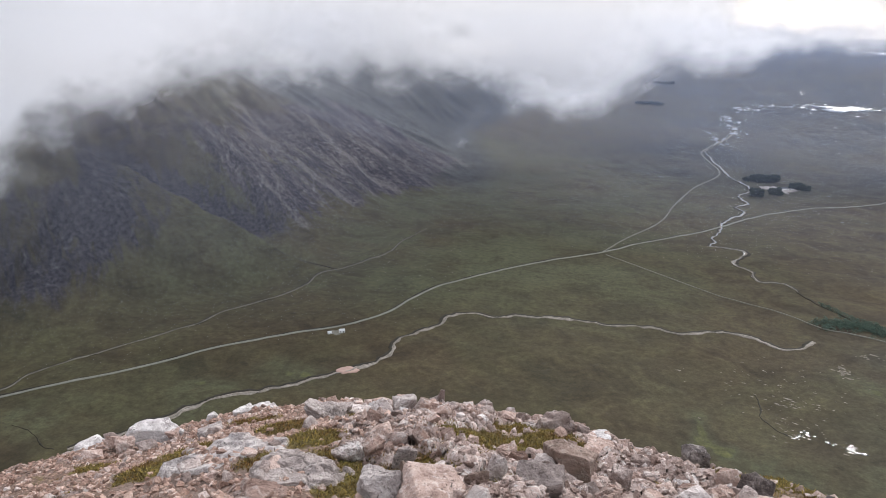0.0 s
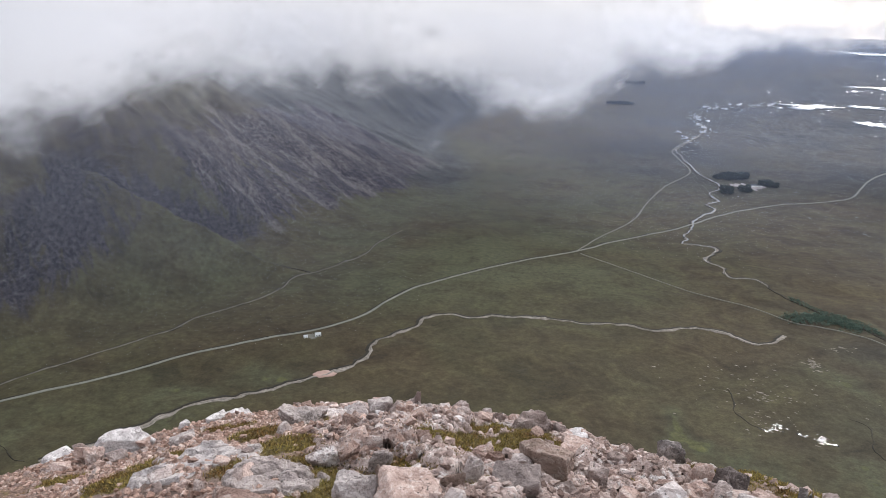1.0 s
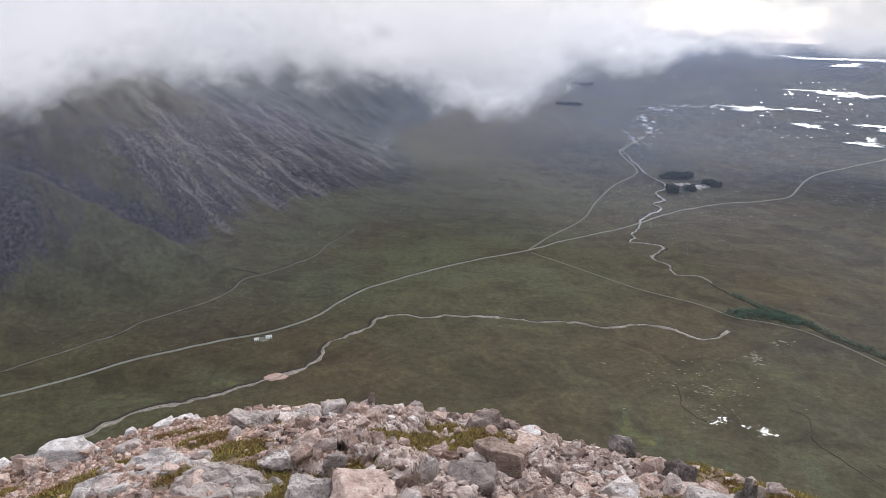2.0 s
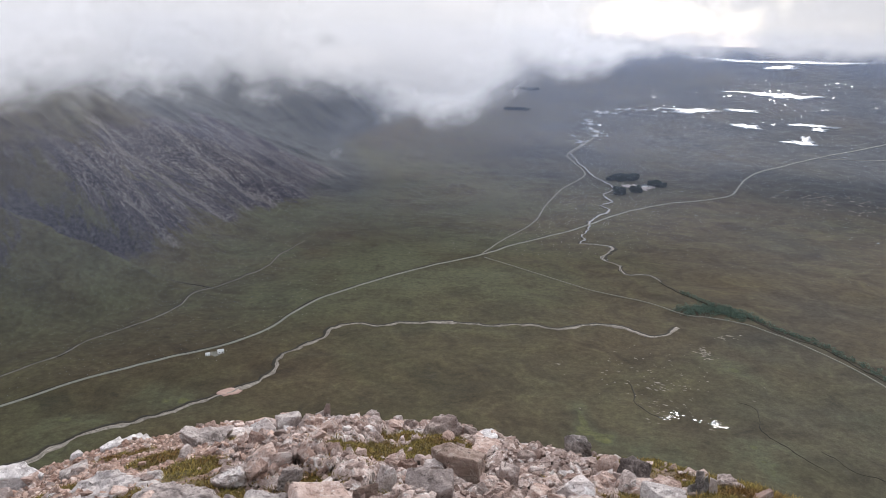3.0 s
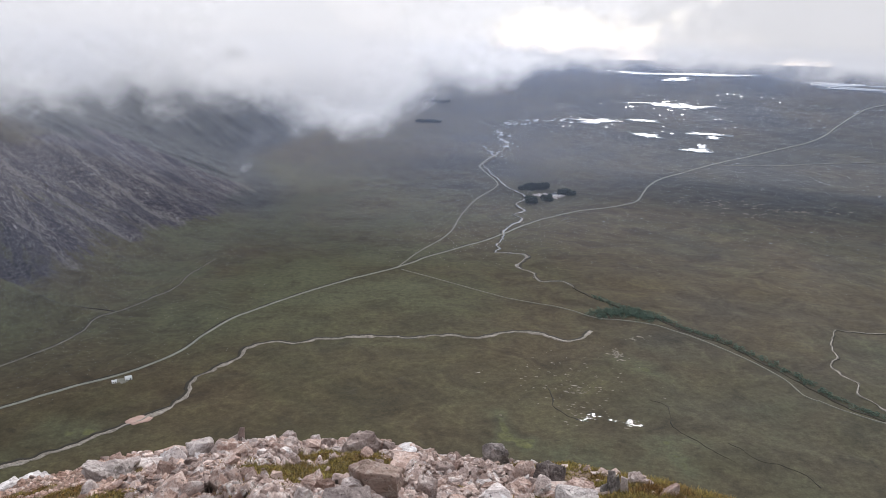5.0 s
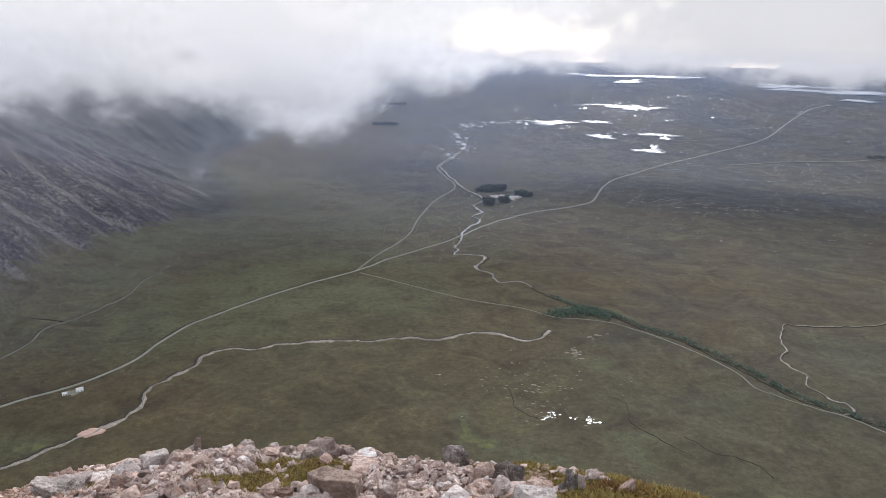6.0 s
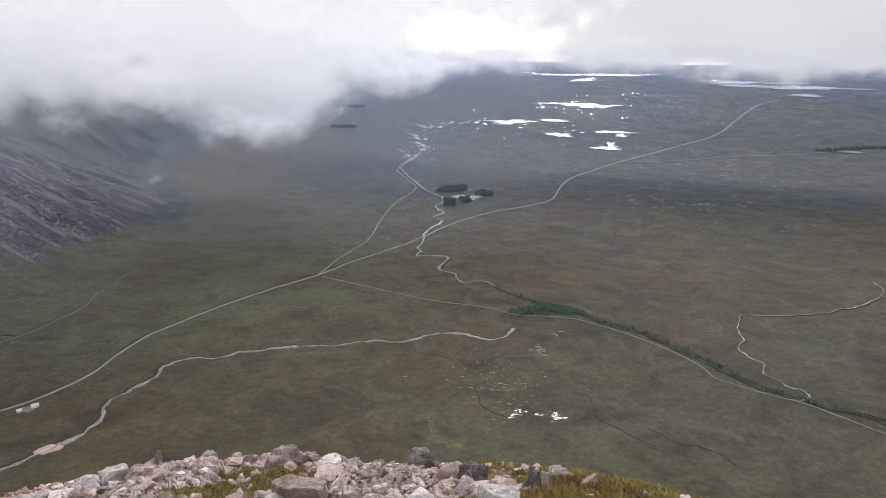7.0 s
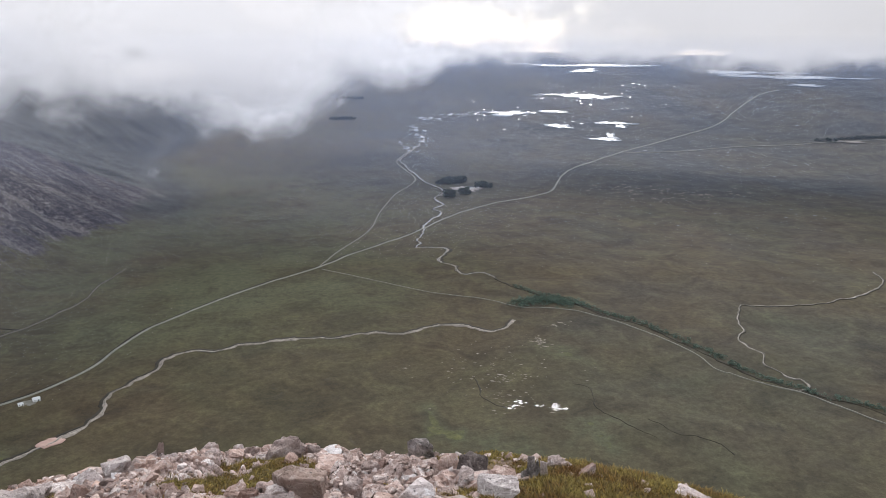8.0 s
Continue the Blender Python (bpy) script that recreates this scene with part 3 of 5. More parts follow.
RIVER_MOOR = [(989, 3510), (841, 3460), (726, 3428), (641, 3329), (570, 3131), (585, 3002), (470, 2723), (415, 2604), (418, 2396), (424, 2245), (430, 2128), (454, 2032), (434, 1954), (411, 1914), (406, 1826), (377, 1778), (384, 1719), (320, 1618), (295, 1536), (264, 1435), (305, 1431), (330, 1409), (293, 1340), (316, 1288), (321, 1239), (363, 1237), (371, 1197)]
RIVER_WOOD = [(371, 1197), (412, 1111), (456, 1061), (485, 989), (538, 920), (572, 820), (601, 734), (633, 688), (666, 660), (689, 625), (740, 560)]
BURN_EAST = [(1117, 1104), (1100, 1065), (1047, 1016), (955, 987), (884, 971), (763, 987), (739, 983), (691, 915), (675, 884), (643, 846), (648, 805), (640, 775), (644, 734), (653, 724), (640, 703), (625, 694)]
BANK = [(570, 763), (598, 718), (626, 690), (653, 645), (672, 607), (720, 540)]

ribbon("road", ROAD, 3.5, 0.55, ASPHALT, "pale grey worn two-lane road across the moor", "road")
ribbon("road_verge", ROAD, 2.6, 0.35, PEAT_AND_SHADE, "dark ditch along the road", "verge", wander=0.8, vary=1.2, offset=3.4, seed=3)
ribbon("lane", LANE, 2.1, 0.5, TRACK_GRIT, "narrow pale single-track lane", "lane", seed=4)
ribbon("lane", BANK, 1.9, 0.5, TRACK_GRIT, "pale gravel strip beside the wooded river", "lane", vary=0.5, seed=5)
ribbon("track", TRACK, 2.8, 0.5, TRACK_GRIT, "pale gravel track across the moor", "track", seed=6)
ribbon("track", SIDE_ROAD, 3.4, 0.6, TRACK_GRIT, "thin grey side road on the far moor", "track", seed=7)
ribbon("footpath", PATH, 1.9, 0.4, PATH_GRIT, "worn stony footpath along the foot of the hill", "footpath", wander=2.0, vary=0.7, seed=8)
ribbon("footpath_edge", PATH, 2.6, 0.38, PEAT_AND_SHADE, "dark eroded edge of the footpath", "footpath", wander=2.4, vary=1.3, offset=1.2, seed=8)
ribbon("burn", BURN_HILL, 4.0, 0.4, PEAT_AND_SHADE, "dark narrow burn below the gully", "burn", wander=2.0, vary=0.6, seed=9)
for line, w, seed, name, share in ((RIVER_NEAR, 5.0, 11, "near", 0.10), (RIVER_MOOR[4:8], 2.2, 16, "lower", 0.6), (RIVER_MOOR[7:11], 3.0, 17, "moor", 0.7), (RIVER_MOOR[10:20], 4.0, 12, "moor", 0.55), (RIVER_MOOR[19:], 4.0, 15, "lower", 0.5), (BURN_EAST, 1.6, 13, "east", 0.4)):
    off = -1.5 if name == "moor" else 3.1 if name == "near" else 0.9 if name == "east" else 2.0
    # The bank's shadow is drawn as a dark peat-coloured strip beside the river.
    ribbon("river_bank", line, w + (3.2 if name == "near" else 1.4 if name == "east" else 4.0), 0.20, PEAT_AND_SHADE, "dark strip of peat and bank shadow beside the river", "river bank", wander=4.5, vary=0.8, offset=off, seed=seed, crown=0.02, step=4.0)
    ribbon("river_shingle", line, w, 0.40, SHINGLE, "pale grey and tan shingle river bed", "river bed", wander=4.5, vary=1.0, seed=seed, step=4.0)
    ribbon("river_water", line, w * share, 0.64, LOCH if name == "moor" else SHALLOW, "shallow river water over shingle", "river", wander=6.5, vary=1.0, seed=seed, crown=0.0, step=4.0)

ribbon("river_water", RIVER_WOOD, 3.2, 0.2, PEAT_AND_SHADE, "dark peaty river between the trees", "river", wander=4.5, vary=0.8, seed=14, crown=0.0, step=4.0)

for i, line in enumerate((
        [(350, 770), (363, 755), (354, 727), (353, 699), (361, 677), (374, 655), (388, 628)],
        [(403, 669), (419, 634), (447, 611), (455, 581)],
        [(-562, 544), (-536, 545), (-503, 522), (-486, 516)],
        [(230, 815), (225, 762), (232, 740), (247, 730)])):
    ribbon("peat_gully", line, 0.9, -0.12, PEAT_AND_SHADE, "thin dark eroded peat gully", "gully", wander=5.0, vary=2.0, seed=60 + i, step=3.0)


def water_patch(name, x, y, half_w, half_d, label, seed, rough=0.85, material=None, lift=0.5):
    """An irregular sheet of water or shingle with a bank that dips into the ground. half_w lies across the line of sight from the summit."""
    n = 72 if half_w < 20 else 144
    a = np.linspace(0, 2 * math.pi, n, endpoint=False)
    rad = 1 + rough * fbm(np.cos(a) * 2.2 + seed * 3.1, np.sin(a) * 2.2 + seed * 1.7, seed, 5)
    rad = rad + 0.45 * rough * fbm(a * 5 / math.pi + seed, a * 0 + seed, seed + 2, 4) * (half_w > 20)
    rad = np.maximum(rad, 0.14)
    d = math.hypot(x, y)
    ux, uy = x / d, y / d
    verts = [np.array([[x, y]])]
    for s in (0.5, 1.0, 1.03):
        p, q = np.cos(a) * rad * half_w * s, np.sin(a) * rad * half_d * s
        verts.append(np.column_stack([x + p * uy + q * ux, y - p * ux + q * uy]))
    v = np.vstack(verts)
    z = ground_z(v[:, 0], v[:, 1]) + (lift + 0.0007 * d if d > 2000 else 0.4 * lift)
    if d < 2000:
        z[:] = np.percentile(z, 70)
    z[1 + 2 * n:] -= 1.5 if d > 2000 else 0.5
    v3 = np.column_stack([v, z])
    j = np.arange(n)
    k = (j + 1) % n
    fan = np.stack([np.zeros(n, int), 1 + j, 1 + k], -1)
    tris = [fan]
    for ring in range(2):
        o, p = 1 + ring * n, 1 + (ring + 1) * n
        tris += [np.stack([o + j, p + j, p + k], -1), np.stack([o + j, p + k, o + k], -1)]
    me = quick_mesh(name, v3, np.vstack(tris)[:, ::-1])
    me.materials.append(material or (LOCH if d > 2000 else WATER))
    return tagged(new(name, me), label, {"loch": "loch", "bog_pool": "pool", "stony_patch": "stones"}.get(name, "gravel"), kind="structure")


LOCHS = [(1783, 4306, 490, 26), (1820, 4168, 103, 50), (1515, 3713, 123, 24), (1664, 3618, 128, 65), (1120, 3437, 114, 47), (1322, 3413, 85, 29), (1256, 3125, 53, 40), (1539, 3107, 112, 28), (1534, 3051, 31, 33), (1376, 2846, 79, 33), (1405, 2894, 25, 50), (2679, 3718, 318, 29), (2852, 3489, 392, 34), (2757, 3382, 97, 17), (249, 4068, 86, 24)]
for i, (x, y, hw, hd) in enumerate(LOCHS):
    water_patch("loch", x, y, hw * 0.70, hd * 0.74, "pale loch coloured as if mirroring the overcast sky", 50 + i)
rng = random.Random(4)
POOLS = [(306, 716, 9, 8, 30, 1.7), (310, 710, 5, 3, 7, 2.4), (288, 723, 3, 2, 4, 2.4), (265, 736, 8, 10, 16, 1.9), (252, 727, 6, 5, 8, 1.7), (258, 742, 26, 26, 18, 0.9), (355, 911, 12, 26, 26, 2.0), (265, 820, 90, 90, 110, 1.15), (409, 965, 20, 12, 14, 1.8), (262, 800, 14, 12, 12, 1.6), (1044, 1963, 130, 70, 26, 2.2), (1151, 1823, 190, 90, 46, 2.4), (580, 3110, 34, 240, 44, 9.0), (490, 2830, 30, 170, 24, 7.0), (690, 3390, 90, 60, 22, 9.0), (880, 3470, 150, 40, 20, 10.0)]
for cx, cy, sx, sy, count, size in POOLS:
    for i in range(count):
        k = rng.uniform(0.45, 1.0) ** 2 * size
        stony = 770 < cy < 1000 or 1700 < cy < 2000 or size < 1.0
        water_patch("stony_patch" if stony else "bog_pool", cx + rng.gauss(0, sx * 0.5), cy + rng.gauss(0, sy * 0.5), k * rng.uniform(0.8, 2.4) * (0.42 if cy > 2500 else 1.0), k * rng.uniform(0.5, 1.0) * (2.0 if cy > 2500 else 1.0), "pale bare stones in the bog" if stony else "small bright peat-bog pool", rng.randrange(900), 1.0, SHINGLE if stony else None)


def pool_scatter(name, count, seed, label):
    """Countless tiny pools over the boggy moor, joined."""
    g = np.random.RandomState(seed)
    vs, fs, n, k = [], [], 0, 0
    while k < count:
        ad, r = g.uniform(-2, 42), 4300 * g.uniform(0.40, 1.0)
        x, y = r * math.sin(radians(ad)), r * math.cos(radians(ad))
        if fbm(np.array(x / 420), np.array(y / 420), 77, 3) < g.uniform(-1.0, 0.7):
            continue
        big = g.uniform() ** 3
        w, d = (0.9 + 3.0 * big) * r / 2000, (1.4 + 3.4 * big) * r / 2000
        w, d = w * g.uniform(0.5, 1.6), d
        a = np.linspace(0, 2 * math.pi, 9, endpoint=False)
        rad = g.uniform(0.5, 1.2, 9)
        px, py = x + np.cos(a) * rad * w, y + np.sin(a) * rad * d
        pz = ground_z(px, py) + 0.6 + 0.0008 * r
        vs.append(np.column_stack([np.r_[x, px], np.r_[y, py], np.r_[pz.mean(), pz]]))
        j = np.arange(9)
        fs.append(np.stack([j * 0, 1 + (j + 1) % 9, 1 + j], -1)[:, ::-1] + n)
        n += 10
        k += 1
    me = quick_mesh(name, np.vstack(vs), np.vstack(fs))
    # Pale base colour stands for the sky mirrored in the pools.
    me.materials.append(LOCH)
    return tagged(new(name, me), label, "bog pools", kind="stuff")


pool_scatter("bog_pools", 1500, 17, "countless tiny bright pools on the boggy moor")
water_patch("gravel_bar", -263, 748, 14, 9, "pink shingle bar at the river's bend", 7, 0.22, PINK_SHINGLE, 2.0)

# ---------------------------------------------------------------- clouds
CLOUD_BASE = [(-75, -11.8), (-50, -11.8), (-43.9, -10.0), (-41.6, -8.2), (-38.9, -6.6), (-34.3, -5.4), (-30.3, -4.3), (-26, -3.3), (-22.5, -3.0), (-17.5, -3.3), (-13, -3.8), (-9.5, -4.3), (-6, -5.1), (-2, -5.5), (0.5, -5.5), (2.5, -4.2), (4.5, -2.4), (7, -1.9), (9.5, -2.2), (11.6, -1.9), (12.8, -1.1), (14.3, -0.6), (20, -0.5), (28, -0.5), (32, -0.8), (38, -1.0), (44, -0.9), (75, -0.9)]


def cloud_sheet(radius, share, seed, lean, east_of, west_of, material):
    """A rolling curtain of mist hanging from the cloud base, between two bearings."""
    az = np.radians(np.arange(max(-74, east_of - 9), min(66, west_of + 16) + 0.1, 0.2))
    el = np.arange(-20, 9.01, 0.15)
    E, A = np.meshgrid(el, az, indexing="ij")
    ad = np.degrees(A)
    base = np.interp(ad, [p[0] for p in CLOUD_BASE], [p[1] for p in CLOUD_BASE])
    soft = np.interp(ad, [-75, -30, 5, 14, 75], [2.6, 2.5, 2.2, 1.0, 0.8])
    puff = fbm(ad / 4.0 + seed, E / 3.0, seed, 5)
    wisp = fbm(ad / 1.6, E / 1.4 + seed, seed + 7, 3)
    dens = smooth(-1.0, 0.75, (E - base + (0.62 * puff + 0.22 * wisp) * soft) / soft)
    gap = smooth(8.2, 13.0, ad + 2.2 * puff + 1.0 * wisp) * smooth(25, 13, ad + 4.0 * puff + 2.0 * wisp) * smooth(-0.7, 0.7, E + 0.3 * wisp) * smooth(4.2, 1.2, E + 0.9 * puff + 0.5 * wisp)
    hole = np.exp(-((ad + 10.3) / 0.7) ** 2 - ((E + 0.9) / 0.45) ** 2)
    dens = dens * (1 - 0.97 * gap) * (1 - 0.16 * hole)
    right = smooth(12, 20, ad) * smooth(-0.2, 1.0, E)
    dens = np.clip(dens * (1 - 0.05 * np.maximum(puff, 0) * right), 0, 1)
    dens = 1 - (1 - dens) ** share
    dens = dens * smooth(9.0, 6.5, E) * smooth(west_of + 7, west_of - 7, ad + 2 * puff) * smooth(east_of - 7, east_of + 7, ad + 2 * puff)
    if west_of < 80:
        foot = -math.degrees(math.atan(420 / radius))
        under = 0.022 * smooth(foot + 1.5, foot + 11, E + 0.6 * puff) * smooth(west_of + 14, west_of - 6, ad)
        dens = np.maximum(dens, under * (1 + 0.4 * puff))
    r = radius * (1 + 0.012 * fbm(ad / 14, E / 9, seed + 3, 2)) + lean * (E + 4)
    v = np.stack([r * np.sin(A), r * np.cos(A), 1.6 + r * np.tan(np.radians(E))], -1)
    me = quick_mesh("cloud_bank", v.reshape(-1, 3), misty(grid_faces(len(el), len(az)), dens))
    attribute(me, "mist_cover", dens)
    me.materials.append(material)
    return tagged(new("cloud_bank", me), "low white cloud that hides the hilltops", "cloud", "cloud banks", "stuff")


# The last sheet takes the same mist in a darker colour, for grey undersides.
for sheet in ((1020, 1.0, 3, 4, -120.0, -27.0, MIST), (1330, 0.9, 8, 6, -40.0, -15.0, MIST), (1750, 0.8, 14, -6, -26.0, 4.0, MIST), (2350, 0.8, 20, 8, -8.0, 22.0, MIST), (3200, 1.0, 26, 10, 6.0, 120.0, SHADED_MIST)):
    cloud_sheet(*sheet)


def mist_wisp(ad0, e0, ad1, e1, width, radius, amount, seed):
    """A small torn-off shred of mist."""
    u, w = np.meshgrid(np.linspace(-0.15, 1.15, 60), np.linspace(-1, 1, 30), indexing="ij")
    wob = 0.5 * fbm(u * 3, u * 0, seed, 3)
    ad = ad0 + (ad1 - ad0) * u + width * (w + wob) * 0.9
    el = e0 + (e1 - e0) * u + width * (0.35 * w)
    r = radius * (1 + 0.02 * fbm(u * 2, w, seed + 1, 3))
    a = np.radians(ad)
    v = np.stack([r * np.sin(a), r * np.cos(a), 1.6 + r * np.tan(np.radians(el))], -1)
    cover = amount * np.exp(-(w / 0.45) ** 2) * smooth(-0.15, 0.1, u) * smooth(1.15, 0.5, u) * (0.75 + 0.5 * fbm(u * 4, w * 2, seed + 2, 4))
    cover = np.clip(cover, 0, 1) * smooth(1.0, 0.8, np.abs(w))
    me = quick_mesh("mist_wisp", v.reshape(-1, 3), misty(grid_faces(60, 30), cover))
    attribute(me, "mist_cover", cover)
    me.materials.append(MIST)
    return tagged(new("mist_wisp", me), "thin torn wisp of mist below the cloud", "mist", "", "stuff")


mist_wisp(-9.9, -9.9, -7.6, -6.2, 1.9, 1950, 0.24, 5)
mist_wisp(3.2, -5.6, 5.8, -3.0, 1.2, 3000, 0.35, 9)


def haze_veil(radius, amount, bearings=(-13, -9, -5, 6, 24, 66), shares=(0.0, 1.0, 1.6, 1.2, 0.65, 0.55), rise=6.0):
    """A faint tinted sheet that stands in for haze and lifts the tones behind it."""
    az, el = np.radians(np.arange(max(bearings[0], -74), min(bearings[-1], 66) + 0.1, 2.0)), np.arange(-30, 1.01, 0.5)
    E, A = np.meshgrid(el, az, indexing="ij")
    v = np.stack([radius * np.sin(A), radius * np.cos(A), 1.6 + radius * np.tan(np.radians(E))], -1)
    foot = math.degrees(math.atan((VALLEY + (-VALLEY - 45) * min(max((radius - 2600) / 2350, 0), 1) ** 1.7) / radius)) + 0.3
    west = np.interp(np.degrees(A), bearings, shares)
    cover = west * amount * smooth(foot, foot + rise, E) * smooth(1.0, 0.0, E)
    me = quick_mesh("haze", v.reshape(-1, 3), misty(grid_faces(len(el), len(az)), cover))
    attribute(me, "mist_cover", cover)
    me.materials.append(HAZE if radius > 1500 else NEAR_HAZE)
    return tagged(new("haze", me), "thin bluish sheet standing in for haze over the moor", "haze", "", "stuff")


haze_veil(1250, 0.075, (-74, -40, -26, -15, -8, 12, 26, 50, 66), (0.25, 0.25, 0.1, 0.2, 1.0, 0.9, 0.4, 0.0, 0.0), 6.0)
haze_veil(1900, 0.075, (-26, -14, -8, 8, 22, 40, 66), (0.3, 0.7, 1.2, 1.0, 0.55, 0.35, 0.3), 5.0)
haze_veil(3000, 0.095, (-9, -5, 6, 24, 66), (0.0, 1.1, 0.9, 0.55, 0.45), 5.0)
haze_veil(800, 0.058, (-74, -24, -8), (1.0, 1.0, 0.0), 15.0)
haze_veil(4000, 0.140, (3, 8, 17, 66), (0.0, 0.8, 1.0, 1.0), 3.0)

# ---------------------------------------------------------------- trees and buildings
def clump_mesh(name, count, height, width, seed, conifer):
    """Leaf clumps filling a crown, as many small bent triangles."""
    g = np.random.RandomState(seed)
    v, f = [], []
    for i in range(count):
        h = g.uniform(0.12, 1.0)
        rad = width * ((1.02 - h) if conifer else math.sqrt(max(0.02, 1 - (2 * h - 1.1) ** 2 / 1.25))) * math.sqrt(g.uniform(0.15, 1))
        a = g.uniform(0, 2 * math.pi)
        c = np.array([rad * math.cos(a), rad * math.sin(a), h * height])
        s = width * g.uniform(0.16, 0.34)
        q = g.normal(size=(4, 3)) * s * 0.6 + c
        k = len(v)
        v += list(q)
        f += [(k, k + 1, k + 2), (k, k + 2, k + 3), (k, k + 3, k + 1), (k + 1, k + 3, k + 2)]
    return np.array(v), np.array(f)


def tree(kind, height, width, seed, leaf, label):
    root = tagged(new(kind), label, "tree", kind + " trees")
    bm = bmesh.new()
    bmesh.ops.create_cone(bm, cap_ends=True, segments=7, radius1=0.028 * height, radius2=0.006 * height, depth=height * 0.9, matrix=Matrix.Translation((0, 0, height * 0.44)))
    g = random.Random(seed)
    for i in range(6):
        a, h = g.uniform(0, 6.28), g.uniform(0.25, 0.7) * height
        m = Matrix.Translation((0, 0, h)) @ Matrix.Rotation(a, 4, "Z") @ Matrix.Rotation(radians(60), 4, "Y") @ Matrix.Translation((0, 0, width * 0.4))
        bmesh.ops.create_cone(bm, cap_ends=True, segments=5, radius1=0.01 * height, radius2=0.003 * height, depth=width * 0.8, matrix=m)
    part("trunk", bm, BARK, root)
    v, f = clump_mesh("crown", 240, height, width, seed, kind == "spruce")
    me = quick_mesh("crown", v, f, False)
    me.materials.append(leaf)
    crown = new("crown", me)
    crown.parent = root
    return root


rng = random.Random(9)
spruce = [tree("pine", 14.5, 6.0, 3 + i, LEAF_DARK, "dark green pine in the plantation by the inn") for i in range(3)]
made = 0
for cx, cy, rx, ry, count in ((505, 2130, 50, 26, 56), (592, 2060, 24, 20, 26), (452, 1925, 14, 12, 12), (508, 1954, 16, 12, 12)):
    for i in range(count):
        a, q = rng.uniform(0, 6.283), math.sqrt(rng.random())
        x, y = cx + rx * q * math.cos(a), cy + ry * q * math.sin(a)
        s = rng.uniform(0.8, 1.25)
        m = Matrix.LocRotScale((x, y, float(ground_z(x, y)) - 0.1), Euler((0, 0, rng.uniform(0, 6.28))), (s, s, s))
        if made < 3:
            spruce[made].matrix_basis = m
        else:
            copy_thing(spruce[made % 3], m)
        made += 1


def wood(name, line, half, count, label, leaf, seed, size):
    """Many low trees along a line, joined."""
    g = np.random.RandomState(seed)
    pts = spline(line, 3.0)
    shapes = [clump_mesh("shrub", 26, 1.0, 0.62, seed + i, False) for i in range(4)]
    vs, fs, n = [], [], 0
    for i in range(count):
        t = g.randint(len(pts))
        c = pts[t] + g.normal(size=2) * half
        v, f = shapes[i % 4]
        s = size * g.uniform(0.55, 1.3)
        a = g.uniform(0, 6.28)
        q = np.column_stack([(v[:, 0] * math.cos(a) - v[:, 1] * math.sin(a)) * s * 1.2, (v[:, 0] * math.sin(a) + v[:, 1] * math.cos(a)) * s * 1.2, v[:, 2] * s])
        q = q + [c[0], c[1], float(ground_z(c[0], c[1])) - 0.1]
        vs.append(q)
        fs.append(f + n)
        n += len(v)
    me = quick_mesh(name, np.vstack(vs), np.vstack(fs), False)
    me.materials.append(leaf)
    return tagged(new(name, me), label, "woodland", kind="stuff")


wood("river_wood", [(375, 1060), (400, 1075), (440, 1065), (455, 1040)], 9.5, 340, "blue-green birch and alder wood at the river junction", LEAF_SHRUB, 5, 4.8)
wood("river_wood", [(395, 1150), (420, 1105), (462, 1066), (495, 995), (545, 925), (580, 830), (605, 745), (640, 692), (690, 640), (750, 570)], 3.4, 480, "narrow dark green wood along the river", LEAF_SHRUB, 6, 4.0)
wood("far_plantation", [(225, 3451), (330, 3440)], 9, 120, "small dark far-off plantation", LEAF_DARK, 7, 9.0)
wood("far_plantation", [(315, 3860), (422, 3850)], 9, 100, "small dark far-off plantation", LEAF_DARK, 8, 9.0)

wood("far_plantation", [(2160, 2530), (2300, 2510), (2440, 2480)], 16, 260, "dark strip of plantation beside the side road", LEAF_DARK, 9, 6.5)
water_patch("gravel_yard", 2265, 2470, 50, 12, "pale gravel yard beside the plantation", 73, 0.4, SHINGLE, 0.5)


